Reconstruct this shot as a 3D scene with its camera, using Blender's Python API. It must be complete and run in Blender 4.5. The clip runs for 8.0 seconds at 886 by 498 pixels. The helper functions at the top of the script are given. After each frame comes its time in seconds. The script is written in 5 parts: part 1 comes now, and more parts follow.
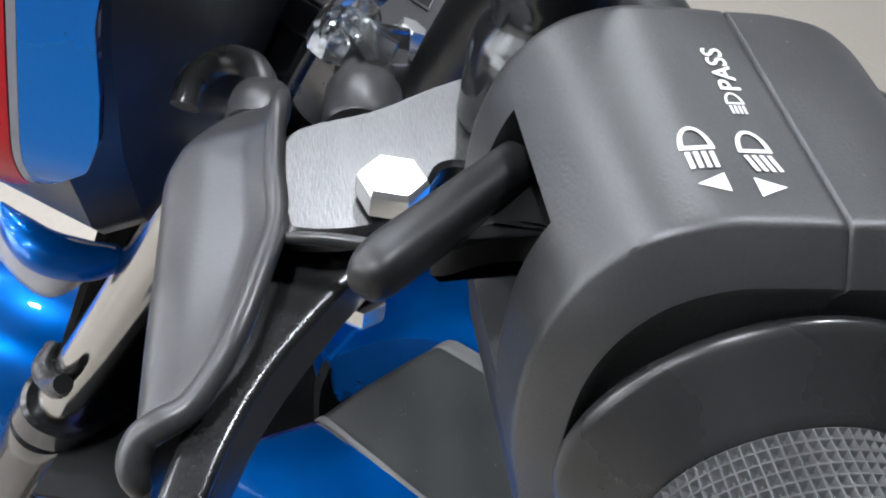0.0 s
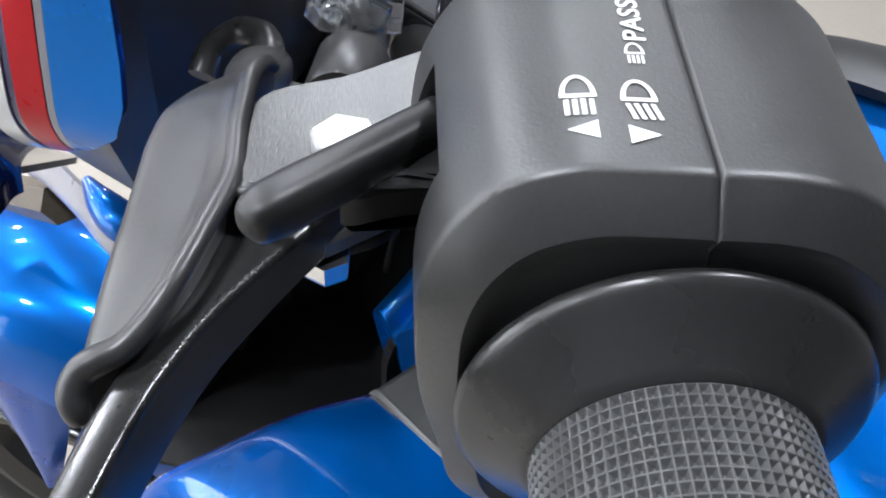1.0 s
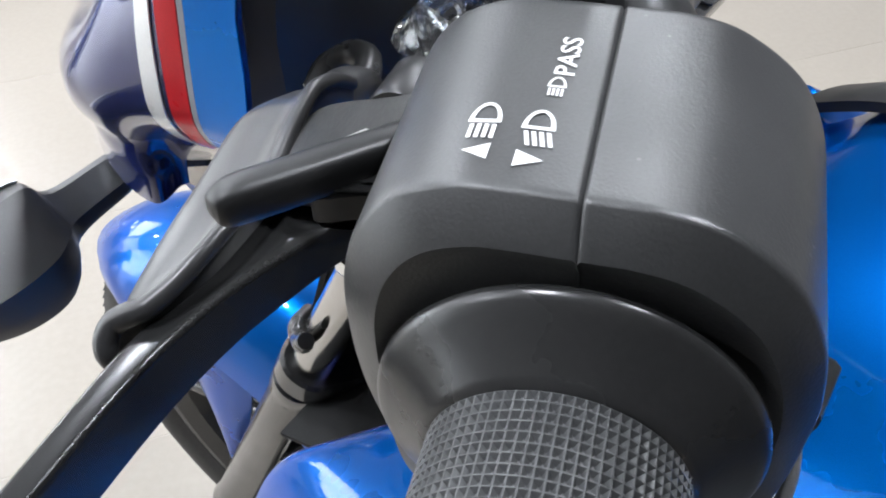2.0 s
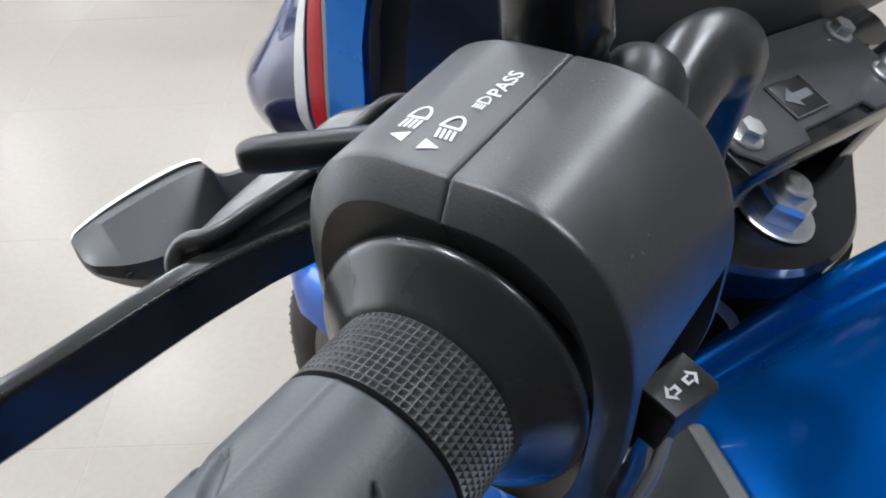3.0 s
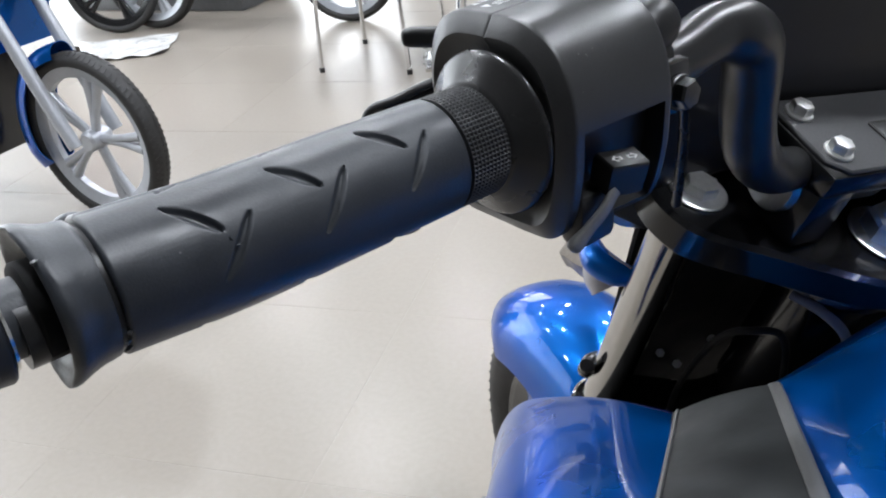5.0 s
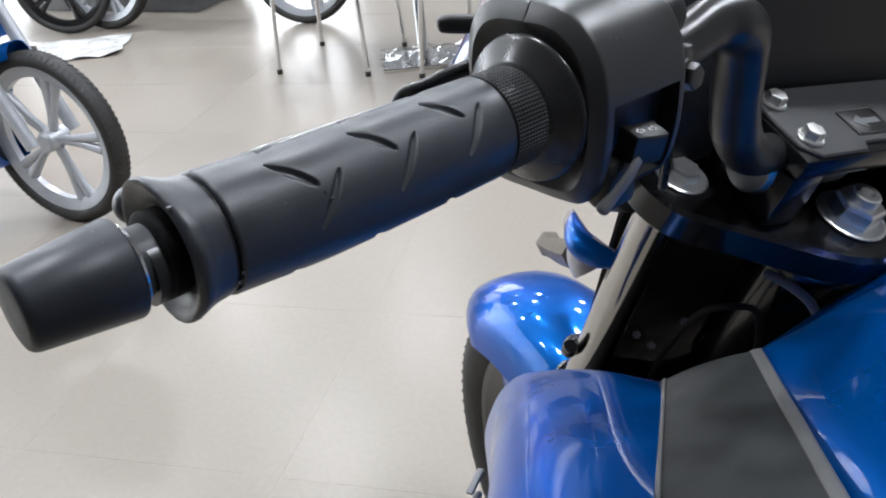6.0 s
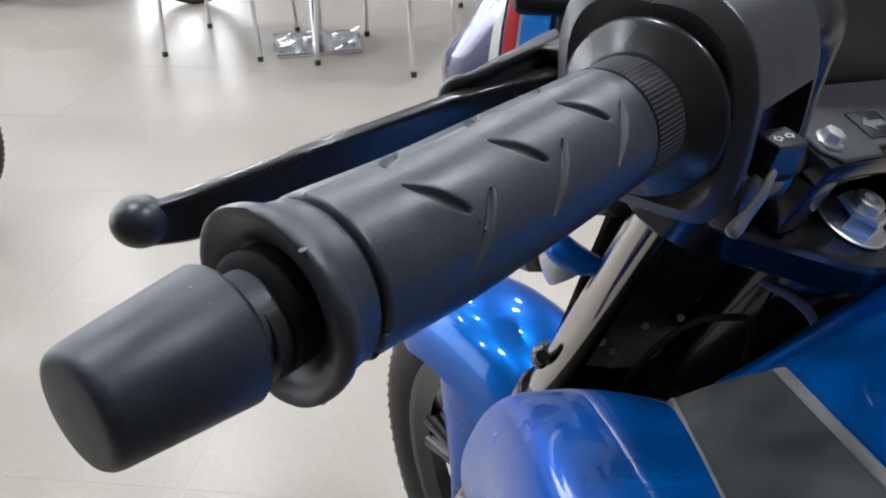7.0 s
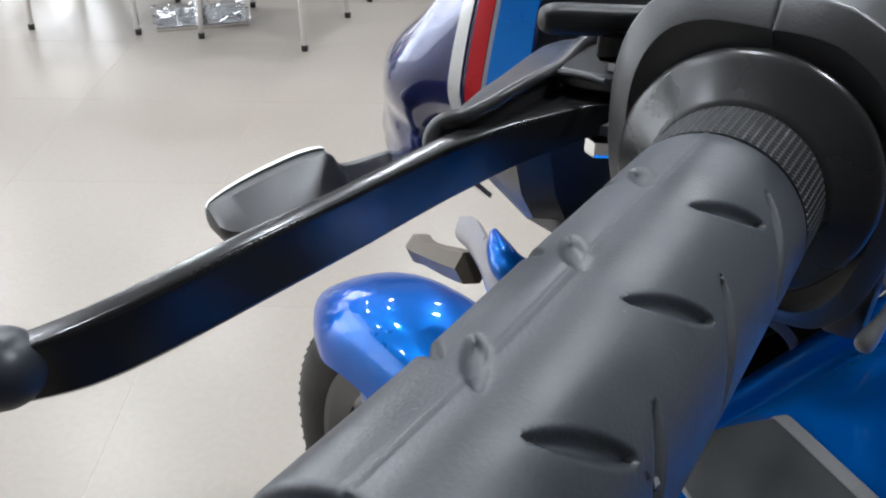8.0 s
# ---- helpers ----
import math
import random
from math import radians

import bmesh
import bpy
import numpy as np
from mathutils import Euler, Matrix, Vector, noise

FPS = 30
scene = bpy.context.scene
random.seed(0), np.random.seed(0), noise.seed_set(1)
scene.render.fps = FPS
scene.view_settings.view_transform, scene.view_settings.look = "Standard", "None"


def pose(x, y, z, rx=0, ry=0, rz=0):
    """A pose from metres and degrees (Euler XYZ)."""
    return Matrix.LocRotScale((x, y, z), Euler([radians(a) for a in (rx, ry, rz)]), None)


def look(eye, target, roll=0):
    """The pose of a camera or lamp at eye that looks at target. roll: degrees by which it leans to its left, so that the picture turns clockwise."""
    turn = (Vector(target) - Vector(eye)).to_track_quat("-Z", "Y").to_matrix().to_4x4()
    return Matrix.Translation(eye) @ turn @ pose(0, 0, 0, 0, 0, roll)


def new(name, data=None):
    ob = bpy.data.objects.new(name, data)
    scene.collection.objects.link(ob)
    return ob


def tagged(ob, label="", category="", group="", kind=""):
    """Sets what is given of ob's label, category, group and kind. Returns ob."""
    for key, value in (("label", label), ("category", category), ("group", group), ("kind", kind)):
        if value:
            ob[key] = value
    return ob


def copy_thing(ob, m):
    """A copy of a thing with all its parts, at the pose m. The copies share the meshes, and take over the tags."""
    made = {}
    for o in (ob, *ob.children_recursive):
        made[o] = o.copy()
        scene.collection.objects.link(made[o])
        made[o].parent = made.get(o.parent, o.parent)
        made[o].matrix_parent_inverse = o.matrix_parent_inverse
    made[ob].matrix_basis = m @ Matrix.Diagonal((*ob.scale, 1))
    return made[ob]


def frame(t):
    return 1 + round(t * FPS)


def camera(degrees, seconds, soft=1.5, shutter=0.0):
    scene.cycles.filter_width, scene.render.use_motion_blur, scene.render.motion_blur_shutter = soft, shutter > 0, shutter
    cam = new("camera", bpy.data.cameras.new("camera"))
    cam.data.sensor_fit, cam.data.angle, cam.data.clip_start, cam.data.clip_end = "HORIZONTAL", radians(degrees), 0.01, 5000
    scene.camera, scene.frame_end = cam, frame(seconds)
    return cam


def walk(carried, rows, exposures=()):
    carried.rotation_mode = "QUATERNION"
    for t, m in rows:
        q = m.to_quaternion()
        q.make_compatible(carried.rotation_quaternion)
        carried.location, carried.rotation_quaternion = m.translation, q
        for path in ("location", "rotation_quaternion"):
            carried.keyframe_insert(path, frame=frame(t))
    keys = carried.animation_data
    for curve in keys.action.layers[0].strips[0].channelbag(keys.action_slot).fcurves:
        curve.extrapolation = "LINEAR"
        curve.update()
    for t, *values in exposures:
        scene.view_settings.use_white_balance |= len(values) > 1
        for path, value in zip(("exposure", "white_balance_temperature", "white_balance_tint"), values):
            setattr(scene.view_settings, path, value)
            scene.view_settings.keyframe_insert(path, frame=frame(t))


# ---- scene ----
cam = camera(53.8, 8.0, 2.0)
PATH = [
    (0, (0.0897, 0.0698, 1.2000), (0.9844, 1.1913, -0.1935), 11.18),
    (0.5, (0.0980, 0.0606, 1.1995), (0.9136, 1.2356, -0.1984), 9.66),
    (1, (0.1132, 0.0514, 1.2004), (0.7714, 1.2793, -0.2344), 5.30),
    (2.5, (0.1692, 0.0109, 1.2145), (0.1280, 1.4933, -0.1274), -3.59),
    (3, (0.1944, -0.0120, 1.2192), (-0.0704, 1.5137, -0.0465), -3.47),
    (3.5, (0.2215, -0.0402, 1.2165), (-0.2676, 1.5077, 0.0482), -5.25),
    (4, (0.2545, -0.0778, 1.2196), (-0.4015, 1.4241, 0.0733), -5.98),
    (4.5, (0.2825, -0.1219, 1.2122), (-0.5094, 1.4010, 0.1858), -7.12),
    (4.7, (0.2844, -0.1360, 1.2083), (-0.5287, 1.4092, 0.2329), -7.19),
    (6, (0.2680, -0.2032, 1.2152), (-0.4397, 1.3990, 0.2498), -5.64),
    (6.5, (0.2336, -0.1984, 1.2075), (-0.3587, 1.4420, 0.2288), -3.74),
    (7, (0.1804, -0.1661, 1.1991), (-0.2673, 1.5060, 0.1973), -1.34),
    (7.5, (0.1449, -0.1212, 1.1903), (-0.1796, 1.5633, 0.1622), 0.12),
    (8, (0.1299, -0.0804, 1.1866), (-0.0693, 1.6034, 0.1259), 1.18),
]
walk(cam, [(t, look(eye, target, roll)) for t, eye, target, roll in PATH], [(0.0, 0.55), (1.2, 0.66), (2.5, 0.44), (3.0, 0.22), (4.5, 0.06), (6.5, 0.04), (7.5, 0.10), (8.0, 0.08)])

# ---- light ----
world = bpy.data.worlds.new("world")
scene.world = world
world.use_nodes = True
world.node_tree.nodes["Background"].inputs[0].default_value = (0.85, 0.92, 1.0, 1)
world.node_tree.nodes["Background"].inputs[1].default_value = 0.6
CEILING = 3.3
LAMPS = [(x, y) for x in (-4.6, -2.6, -0.6, 1.4) for y in (0.25, 2.1, 3.95, 5.8)]
for x, y in LAMPS:
    lamp = bpy.data.lights.new("downlight", "AREA")
    lamp.shape, lamp.size, lamp.energy, lamp.color = "DISK", 0.22, 36.0, (0.865, 0.915, 1.0)
    new("downlight", lamp).matrix_world = pose(x, y, CEILING - 0.03)
daylight = bpy.data.lights.new("daylight", "AREA")
daylight.shape, daylight.size, daylight.size_y, daylight.energy, daylight.color = "RECTANGLE", 8.4, 2.5, 190.0, (0.88, 0.94, 1.0)
new("daylight", daylight).matrix_world = pose(-6.4, 3.0, 1.45, 0, -90, 0)
corner = bpy.data.lights.new("corner_daylight", "AREA")
corner.shape, corner.size, corner.size_y, corner.energy, corner.color = "RECTANGLE", 2.5, 2.3, 60.0, (0.95, 0.96, 1.0)
new("corner_daylight", corner).matrix_world = pose(-5.0, 7.25, 1.6, -90, 0, 0)

# ---- materials ----


def material(name, color, rough=0.5, metal=0.0, grain=0.0, scale=400.0, bump=0.0, stain=0.0, stain_scale=30.0, coat=0.0, spread=0.0, stretch=(1, 1, 1), spec=0.5, dust=0.0, wear=0.15, world_size=False):
    """A surface with fine grain, wider stains, relief and a per-piece change of tone."""
    m = bpy.data.materials.new(name)
    m.use_nodes = True
    nodes, links = m.node_tree.nodes, m.node_tree.links
    shader = nodes["Principled BSDF"]
    shader.inputs["Roughness"].default_value = rough
    shader.inputs["Metallic"].default_value = metal
    shader.inputs["Coat Weight"].default_value = coat
    shader.inputs["Coat Roughness"].default_value = 0.04
    shader.inputs["Specular IOR Level"].default_value = spec
    shader.inputs["Base Color"].default_value = (*color, 1)
    place = nodes.new("ShaderNodeTexCoord")
    mapping = nodes.new("ShaderNodeMapping")
    mapping.inputs["Scale"].default_value = stretch
    where = nodes.new("ShaderNodeNewGeometry").outputs["Position"] if world_size else place.outputs["Object"]
    links.new(where, mapping.inputs["Vector"])
    fine = nodes.new("ShaderNodeTexNoise")
    fine.inputs["Scale"].default_value, fine.inputs["Detail"].default_value = scale, 6
    links.new(mapping.outputs["Vector"], fine.inputs["Vector"])
    wide = nodes.new("ShaderNodeTexNoise")
    wide.inputs["Scale"].default_value, wide.inputs["Detail"].default_value = stain_scale, 4
    links.new(mapping.outputs["Vector"], wide.inputs["Vector"])
    value = None
    for source, amount in ((fine.outputs["Fac"], grain), (wide.outputs["Fac"], stain)):
        if amount:
            r = nodes.new("ShaderNodeMapRange")
            r.interpolation_type = "SMOOTHSTEP"
            r.inputs["From Min"].default_value, r.inputs["From Max"].default_value = 0.18, 0.82
            r.inputs["To Min"].default_value, r.inputs["To Max"].default_value = 1 - amount, 1 + amount
            links.new(source, r.inputs["Value"])
            if value is None:
                value = r.outputs["Result"]
            else:
                times = nodes.new("ShaderNodeMath")
                times.operation = "MULTIPLY"
                links.new(value, times.inputs[0])
                links.new(r.outputs["Result"], times.inputs[1])
                value = times.outputs[0]
    if spread:
        info = nodes.new("ShaderNodeObjectInfo")
        r = nodes.new("ShaderNodeMapRange")
        r.inputs["To Min"].default_value, r.inputs["To Max"].default_value = 1 - spread, 1 + spread
        links.new(info.outputs["Random"], r.inputs["Value"])
        if value is None:
            value = r.outputs["Result"]
        else:
            times = nodes.new("ShaderNodeMath")
            times.operation = "MULTIPLY"
            links.new(value, times.inputs[0])
            links.new(r.outputs["Result"], times.inputs[1])
            value = times.outputs[0]
    if value is not None:
        tint = nodes.new("ShaderNodeHueSaturation")
        tint.inputs["Color"].default_value = (*color, 1)
        links.new(value, tint.inputs["Value"])
        links.new(tint.outputs["Color"], shader.inputs["Base Color"])
        if dust:
            specks = nodes.new("ShaderNodeTexVoronoi")
            specks.inputs["Scale"].default_value = 420
            links.new(mapping.outputs["Vector"], specks.inputs["Vector"])
            size = nodes.new("ShaderNodeMapRange")
            size.inputs["From Min"].default_value, size.inputs["From Max"].default_value = 0.10, 0.16
            size.inputs["To Min"].default_value, size.inputs["To Max"].default_value = 1.0, 0.0
            links.new(specks.outputs["Distance"], size.inputs["Value"])
            patch = nodes.new("ShaderNodeTexNoise")
            patch.inputs["Scale"].default_value, patch.inputs["Detail"].default_value = 95, 3
            links.new(mapping.outputs["Vector"], patch.inputs["Vector"])
            some = nodes.new("ShaderNodeMapRange")
            some.inputs["From Min"].default_value, some.inputs["From Max"].default_value = 0.62, 0.70
            some.inputs["To Max"].default_value = dust
            links.new(patch.outputs["Fac"], some.inputs["Value"])
            both = nodes.new("ShaderNodeMath")
            both.operation = "MULTIPLY"
            links.new(size.outputs["Result"], both.inputs[0])
            links.new(some.outputs["Result"], both.inputs[1])
            mix = nodes.new("ShaderNodeMix")
            mix.data_type = "RGBA"
            mix.inputs["B"].default_value = (0.42, 0.41, 0.39, 1)
            links.new(both.outputs[0], mix.inputs["Factor"])
            links.new(tint.outputs["Color"], mix.inputs["A"])
            links.new(mix.outputs["Result"], shader.inputs["Base Color"])
        rr = nodes.new("ShaderNodeMapRange")
        rr.interpolation_type = "SMOOTHSTEP"
        rr.inputs["From Min"].default_value, rr.inputs["From Max"].default_value = 0.2, 0.8
        rr.inputs["To Min"].default_value, rr.inputs["To Max"].default_value = max(0.02, rough * (1 - wear)), min(1.0, rough * (1 + wear))
        links.new(wide.outputs["Fac"], rr.inputs["Value"])
        links.new(rr.outputs["Result"], shader.inputs["Roughness"])
    if bump:
        b = nodes.new("ShaderNodeBump")
        b.inputs["Strength"].default_value, b.inputs["Distance"].default_value = 0.6, bump
        links.new(fine.outputs["Fac"], b.inputs["Height"])
        links.new(b.outputs["Normal"], shader.inputs["Normal"])
    return m


def glowing(name, color, strength):
    m = material(name, color)
    m.node_tree.nodes["Principled BSDF"].inputs["Emission Color"].default_value = (*color, 1)
    m.node_tree.nodes["Principled BSDF"].inputs["Emission Strength"].default_value = strength
    return m


def clear(name, color, rough=0.03):
    m = material(name, color, rough)
    m.node_tree.nodes["Principled BSDF"].inputs["Transmission Weight"].default_value = 1.0
    m.node_tree.nodes["Principled BSDF"].inputs["IOR"].default_value = 1.45
    return m


PLASTIC = material("moulded_plastic", (0.026, 0.0264, 0.0266), 0.40, grain=0.16, scale=1700, bump=0.00010, spec=0.7, stain=0.12, stain_scale=35, dust=0.25, wear=0.22)
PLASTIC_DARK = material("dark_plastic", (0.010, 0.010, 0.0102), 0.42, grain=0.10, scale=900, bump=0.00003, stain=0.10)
RUBBER = material("grip_rubber", (0.025, 0.029, 0.035), 0.42, grain=0.14, scale=1400, bump=0.00012, spec=0.65, stain=0.18, stain_scale=45, dust=0.2, wear=0.35)
RUBBER_KNURL = material("knurled_rubber", (0.048, 0.049, 0.050), 0.46, grain=0.14, scale=1400, stain=0.18, stain_scale=45, wear=0.25)
RUBBER_SOFT = material("smooth_rubber", (0.020, 0.020, 0.020), 0.28, grain=0.08, scale=900, bump=0.00003, stain=0.15, stain_scale=50, wear=0.20, spec=0.5)
RUBBER_BOOT = material("boot_rubber", (0.027, 0.0265, 0.027), 0.36, grain=0.10, scale=1100, bump=0.00004, stain=0.12, stain_scale=60, wear=0.15)
WEIGHT_BLACK = material("weight_coating", (0.016, 0.019, 0.025), 0.42, grain=0.12, scale=1100, bump=0.00006, stain=0.18, stain_scale=45, dust=0.2, wear=0.3)
BLACK_METAL = material("black_enamel", (0.008, 0.008, 0.0085), 0.22, grain=0.06, scale=700, bump=0.00002, stain=0.08, coat=0.3)
LEVER_METAL = material("black_anodised_metal", (0.012, 0.012, 0.0120), 0.22, grain=0.10, scale=900, stain=0.12, spec=0.45, wear=0.08)
BRACKET = material("satin_cast_metal", (0.105, 0.105, 0.105), 0.32, metal=1.0, grain=0.14, scale=420, bump=0.00012, stain=0.12, stretch=(1, 6, 1))
PADDLE = material("grey_plastic", (0.170, 0.170, 0.175), 0.38, grain=0.08, scale=900, stain=0.08)
# matte black parts, and the added panels that stand in for deep shade
MATTE_BLACK = material("matte_black_and_shade", (0.009, 0.009, 0.009), 0.75, grain=0.15, scale=500, stain=0.2, spec=0.2)
PLATED = material("zinc_plated_steel", (0.84, 0.84, 0.82), 0.36, metal=1.0, grain=0.05, scale=300, stain=0.05, stain_scale=80)
SATIN_BLACK = material("satin_black_enamel", (0.014, 0.014, 0.015), 0.34, grain=0.08, scale=700, bump=0.00002, stain=0.08)
BAR_METAL = material("satin_bar_enamel", (0.014, 0.014, 0.014), 0.34, grain=0.08, scale=700, bump=0.00002, stain=0.08, spec=0.55)
STEEL = material("bright_plated_steel", (0.80, 0.80, 0.78), 0.18, metal=1.0, grain=0.03, scale=300, stain=0.03, stain_scale=80)
CAST_BLACK = material("cast_black_enamel", (0.048, 0.048, 0.050), 0.42, grain=0.2, scale=900, bump=0.00025, stain=0.15, stain_scale=60)
CHROME = material("chrome", (0.78, 0.78, 0.78), 0.05, metal=1.0, grain=0.03, scale=60)
FORK_CHROME = material("hard_chrome", (0.50, 0.49, 0.47), 0.12, metal=1.0, grain=0.04, scale=60)
ALLOY = material("white_painted_alloy", (0.48, 0.50, 0.53), 0.32, metal=0.35, grain=0.04, scale=60, stain=0.06, stain_scale=8)
BLUE = material("blue_metallic_paint", (0.0, 0.090, 0.365), 0.30, metal=0.6, grain=0.12, scale=2500, stain=0.05, stain_scale=12, coat=0.65, spec=0.12)
BLUE.node_tree.nodes["Principled BSDF"].inputs["Coat IOR"].default_value = 1.5
BLUE.node_tree.nodes["Principled BSDF"].inputs["Specular Tint"].default_value = (0.05, 0.30, 0.85, 1)
BLUE_LIGHT = material("light_blue_paint", (0.0, 0.160, 0.60), 0.26, metal=0.5, grain=0.06, scale=2500, coat=0.3, spec=0.1)
BLUE_DARK = material("dark_blue_paint", (0.004, 0.012, 0.10), 0.22, metal=0.3, grain=0.12, scale=2500, coat=1.0)
RED = material("red_paint", (0.47, 0.004, 0.012), 0.30, grain=0.05, scale=900, coat=0.15, spec=0.2)
WHITE = material("white_paint", (0.78, 0.78, 0.76), 0.30, grain=0.03, scale=900, coat=0.8)
PAD = material("grey_textured_plastic", (0.015, 0.0165, 0.0165), 0.60, grain=0.16, scale=1300, bump=0.00010, stain=0.10, stain_scale=30, dust=0.3)
PAD_EDGE = material("grey_satin_plastic", (0.15, 0.155, 0.16), 0.45, grain=0.08, scale=900, stain=0.08)
BAND_EDGE = material("grey_band_rim", (0.105, 0.105, 0.103), 0.45, grain=0.08, scale=900, stain=0.08)
TYRE = material("tyre_rubber", (0.022, 0.021, 0.020), 0.62, grain=0.18, scale=160, bump=0.0004, stain=0.25, stain_scale=18)
PRINT = material("white_print", (0.66, 0.66, 0.65), 0.5, grain=0.04, scale=900)
AMBER = material("smoked_amber_plastic", (0.10, 0.082, 0.062), 0.40, grain=0.08, scale=300, stain=0.10)
SMOKED = material("grey_satin_cover", (0.24, 0.24, 0.27), 0.30, grain=0.05, scale=400, coat=0.5)
TILE = material("polished_floor_tile", (0.285, 0.254, 0.215), 0.30, grain=0.04, scale=70, stain=0.025, stain_scale=1.3, spread=0.02, spec=0.40, wear=0.03, world_size=True)
GROUT = material("tile_grout", (0.310, 0.278, 0.232), 0.45, grain=0.15, scale=90, bump=0.0003)
SILVER = material("satin_silver_metal", (0.50, 0.50, 0.50), 0.30, metal=1.0, grain=0.06, scale=300)
LAMINATE = material("white_laminate", (0.72, 0.71, 0.69), 0.35, grain=0.03, scale=40, stain=0.04, stain_scale=2.0)
WALL = material("grey_wall_paint", (0.20, 0.20, 0.205), 0.7, grain=0.03, scale=40, stain=0.05, stain_scale=1.5)
WALL_DARK = material("low_fill_wall_paint", (0.07, 0.07, 0.072), 0.7, grain=0.03, scale=40, stain=0.05, stain_scale=1.5)
PANEL = material("ceiling_board", (0.34, 0.34, 0.345), 0.8, grain=0.03, scale=30)
ACRYLIC = clear("clear_wrapping_film", (0.93, 0.95, 0.97), 0.08)
GLASS = clear("window_glass", (0.97, 0.98, 0.98), 0.0)
LAMP_GLOW = glowing("lit_diffuser", (1.0, 0.97, 0.92), 6.0)
LCD = material("display_glass", (0.16, 0.20, 0.18), 0.12, grain=0.05, scale=200, coat=0.8)
SKY_GLOW = glowing("bright_daylight", (0.92, 0.96, 1.0), 2.4)

# ---- axes of the bike ----
AXIS = Vector((0.41982, 0.90727, -0.02483)).normalized()
UP = (Vector((0, 0, 1)) - AXIS * AXIS.z).normalized()
FORE = UP.cross(AXIS)
GRIP = Matrix(((AXIS.x, FORE.x, UP.x, 0.1292763), (AXIS.y, FORE.y, UP.y, 0.0), (AXIS.z, FORE.z, UP.z, 1.10182), (0, 0, 0, 1)))
BIKE = Matrix(((0.69191, -0.72199, 0, 0.225), (0.72199, 0.69191, 0, 0.292), (0, 0, 1, 1.0), (0, 0, 0, 1)))
MID = 0.17
SWITCH = GRIP @ Matrix.Translation((0.0012, -0.0018, 0.0004))
SWITCH_LOW = GRIP @ Matrix.Translation((0.0050, 0.0030, -0.0042))
LEVER_AT = GRIP @ Matrix.Translation((0.0060, 0.0080, 0.0035))
# the handlebar is turned to the left of the frame, and the bike leans on its side stand
STEER = BIKE @ Matrix(((1.0804, 0.0025, 0.1959, 0.0403), (0.0699, 1.0207, -0.3987, 0.0681), (-0.1830, 0.4048, 1.0042, -0.0432), (0, 0, 0, 1)))
FORK_WAY = Vector((-0.003, -0.111, 0.224)).normalized()
FORK_SIDE = (Vector((1, 0, 0)) - FORK_WAY * FORK_WAY.x).normalized()
FORK_FORE = FORK_WAY.cross(FORK_SIDE)
FORK = BIKE @ Matrix(((FORK_SIDE.x, FORK_FORE.x, FORK_WAY.x, 0.0403), (FORK_SIDE.y, FORK_FORE.y, FORK_WAY.y, 0.0681), (FORK_SIDE.z, FORK_FORE.z, FORK_WAY.z, -0.0432), (0, 0, 0, 1)))
# the frame of the bike: x to its right, y ahead, turned against the handlebar
FRAME = BIKE @ Matrix(((0.809, 0.588, 0, 0), (-0.588, 0.809, 0, 0), (0, 0, 1, 0), (0, 0, 0, 1)))
BODY = FRAME @ Matrix.Translation((0.20 - MID, 0, 0))
COWL = BIKE @ Matrix.Translation((0.022, 0.030, 0.002))
BLINKER = BIKE @ Matrix.Translation((-0.019, 0.027, 0.020))
CHIN = BIKE @ Matrix.Translation((0.018, 0.084, -0.033))
WORLD = Matrix.Identity(4)

# ---- mesh helpers ----


def mesh_part(name, bm, mat, parent=None, label="", at=WORLD, sharp=38):
    """One bmesh, given in the frame `at`, as one mesh object under its parent."""
    bmesh.ops.recalc_face_normals(bm, faces=bm.faces)
    data = bpy.data.meshes.new(name)
    bm.to_mesh(data)
    bm.free()
    for m in (mat if isinstance(mat, (list, tuple)) else (mat,)):
        data.materials.append(m)
    data.shade_smooth()
    data.set_sharp_from_angle(angle=radians(sharp))
    ob = new(name, data)
    ob.matrix_world = at
    if parent is not None:
        ob.parent = parent
        ob.matrix_parent_inverse = parent.matrix_world.inverted()
    if label:
        ob["label"] = label
    bpy.context.view_layer.update()
    return ob


part = mesh_part


def thing(name, label, category, at=WORLD, group="", kind=""):
    ob = new(name)
    ob.matrix_world = at
    ob.empty_display_size = 0.05
    bpy.context.view_layer.update()
    return tagged(ob, label, category, group, kind)


def curve(points, n, closed=False):
    """A smooth line (Catmull-Rom) through the points."""
    pts = [Vector(p) for p in points]
    count = len(pts)
    out = []
    for i in range(n):
        x = i / n * count if closed else i / (n - 1) * (count - 1)
        k = min(int(x), count - 1 if closed else count - 2)
        u = x - k
        if closed:
            a, b, c, d = (pts[(k + j) % count] for j in (-1, 0, 1, 2))
        else:
            b, c = pts[k], pts[k + 1]
            a = pts[k - 1] if k else 2 * b - c
            d = pts[k + 2] if k + 2 < count else 2 * c - b
        out.append(0.5 * (2 * b + (c - a) * u + (2 * a - 5 * b + 4 * c - d) * u * u + (3 * b - a - 3 * c + d) * u ** 3))
    return out


def loft(rings, bm=None, ring_closed=True, caps=True, index=0):
    bm = bm or bmesh.new()
    grid = [[bm.verts.new(p) for p in ring] for ring in rings]
    n = len(grid[0])
    for a, b in zip(grid, grid[1:]):
        for i in range(n if ring_closed else n - 1):
            j = (i + 1) % n
            bm.faces.new((a[i], a[j], b[j], b[i])).material_index = index
    if caps and ring_closed:
        bm.faces.new(list(reversed(grid[0]))).material_index = index
        bm.faces.new(grid[-1]).material_index = index
    return bm


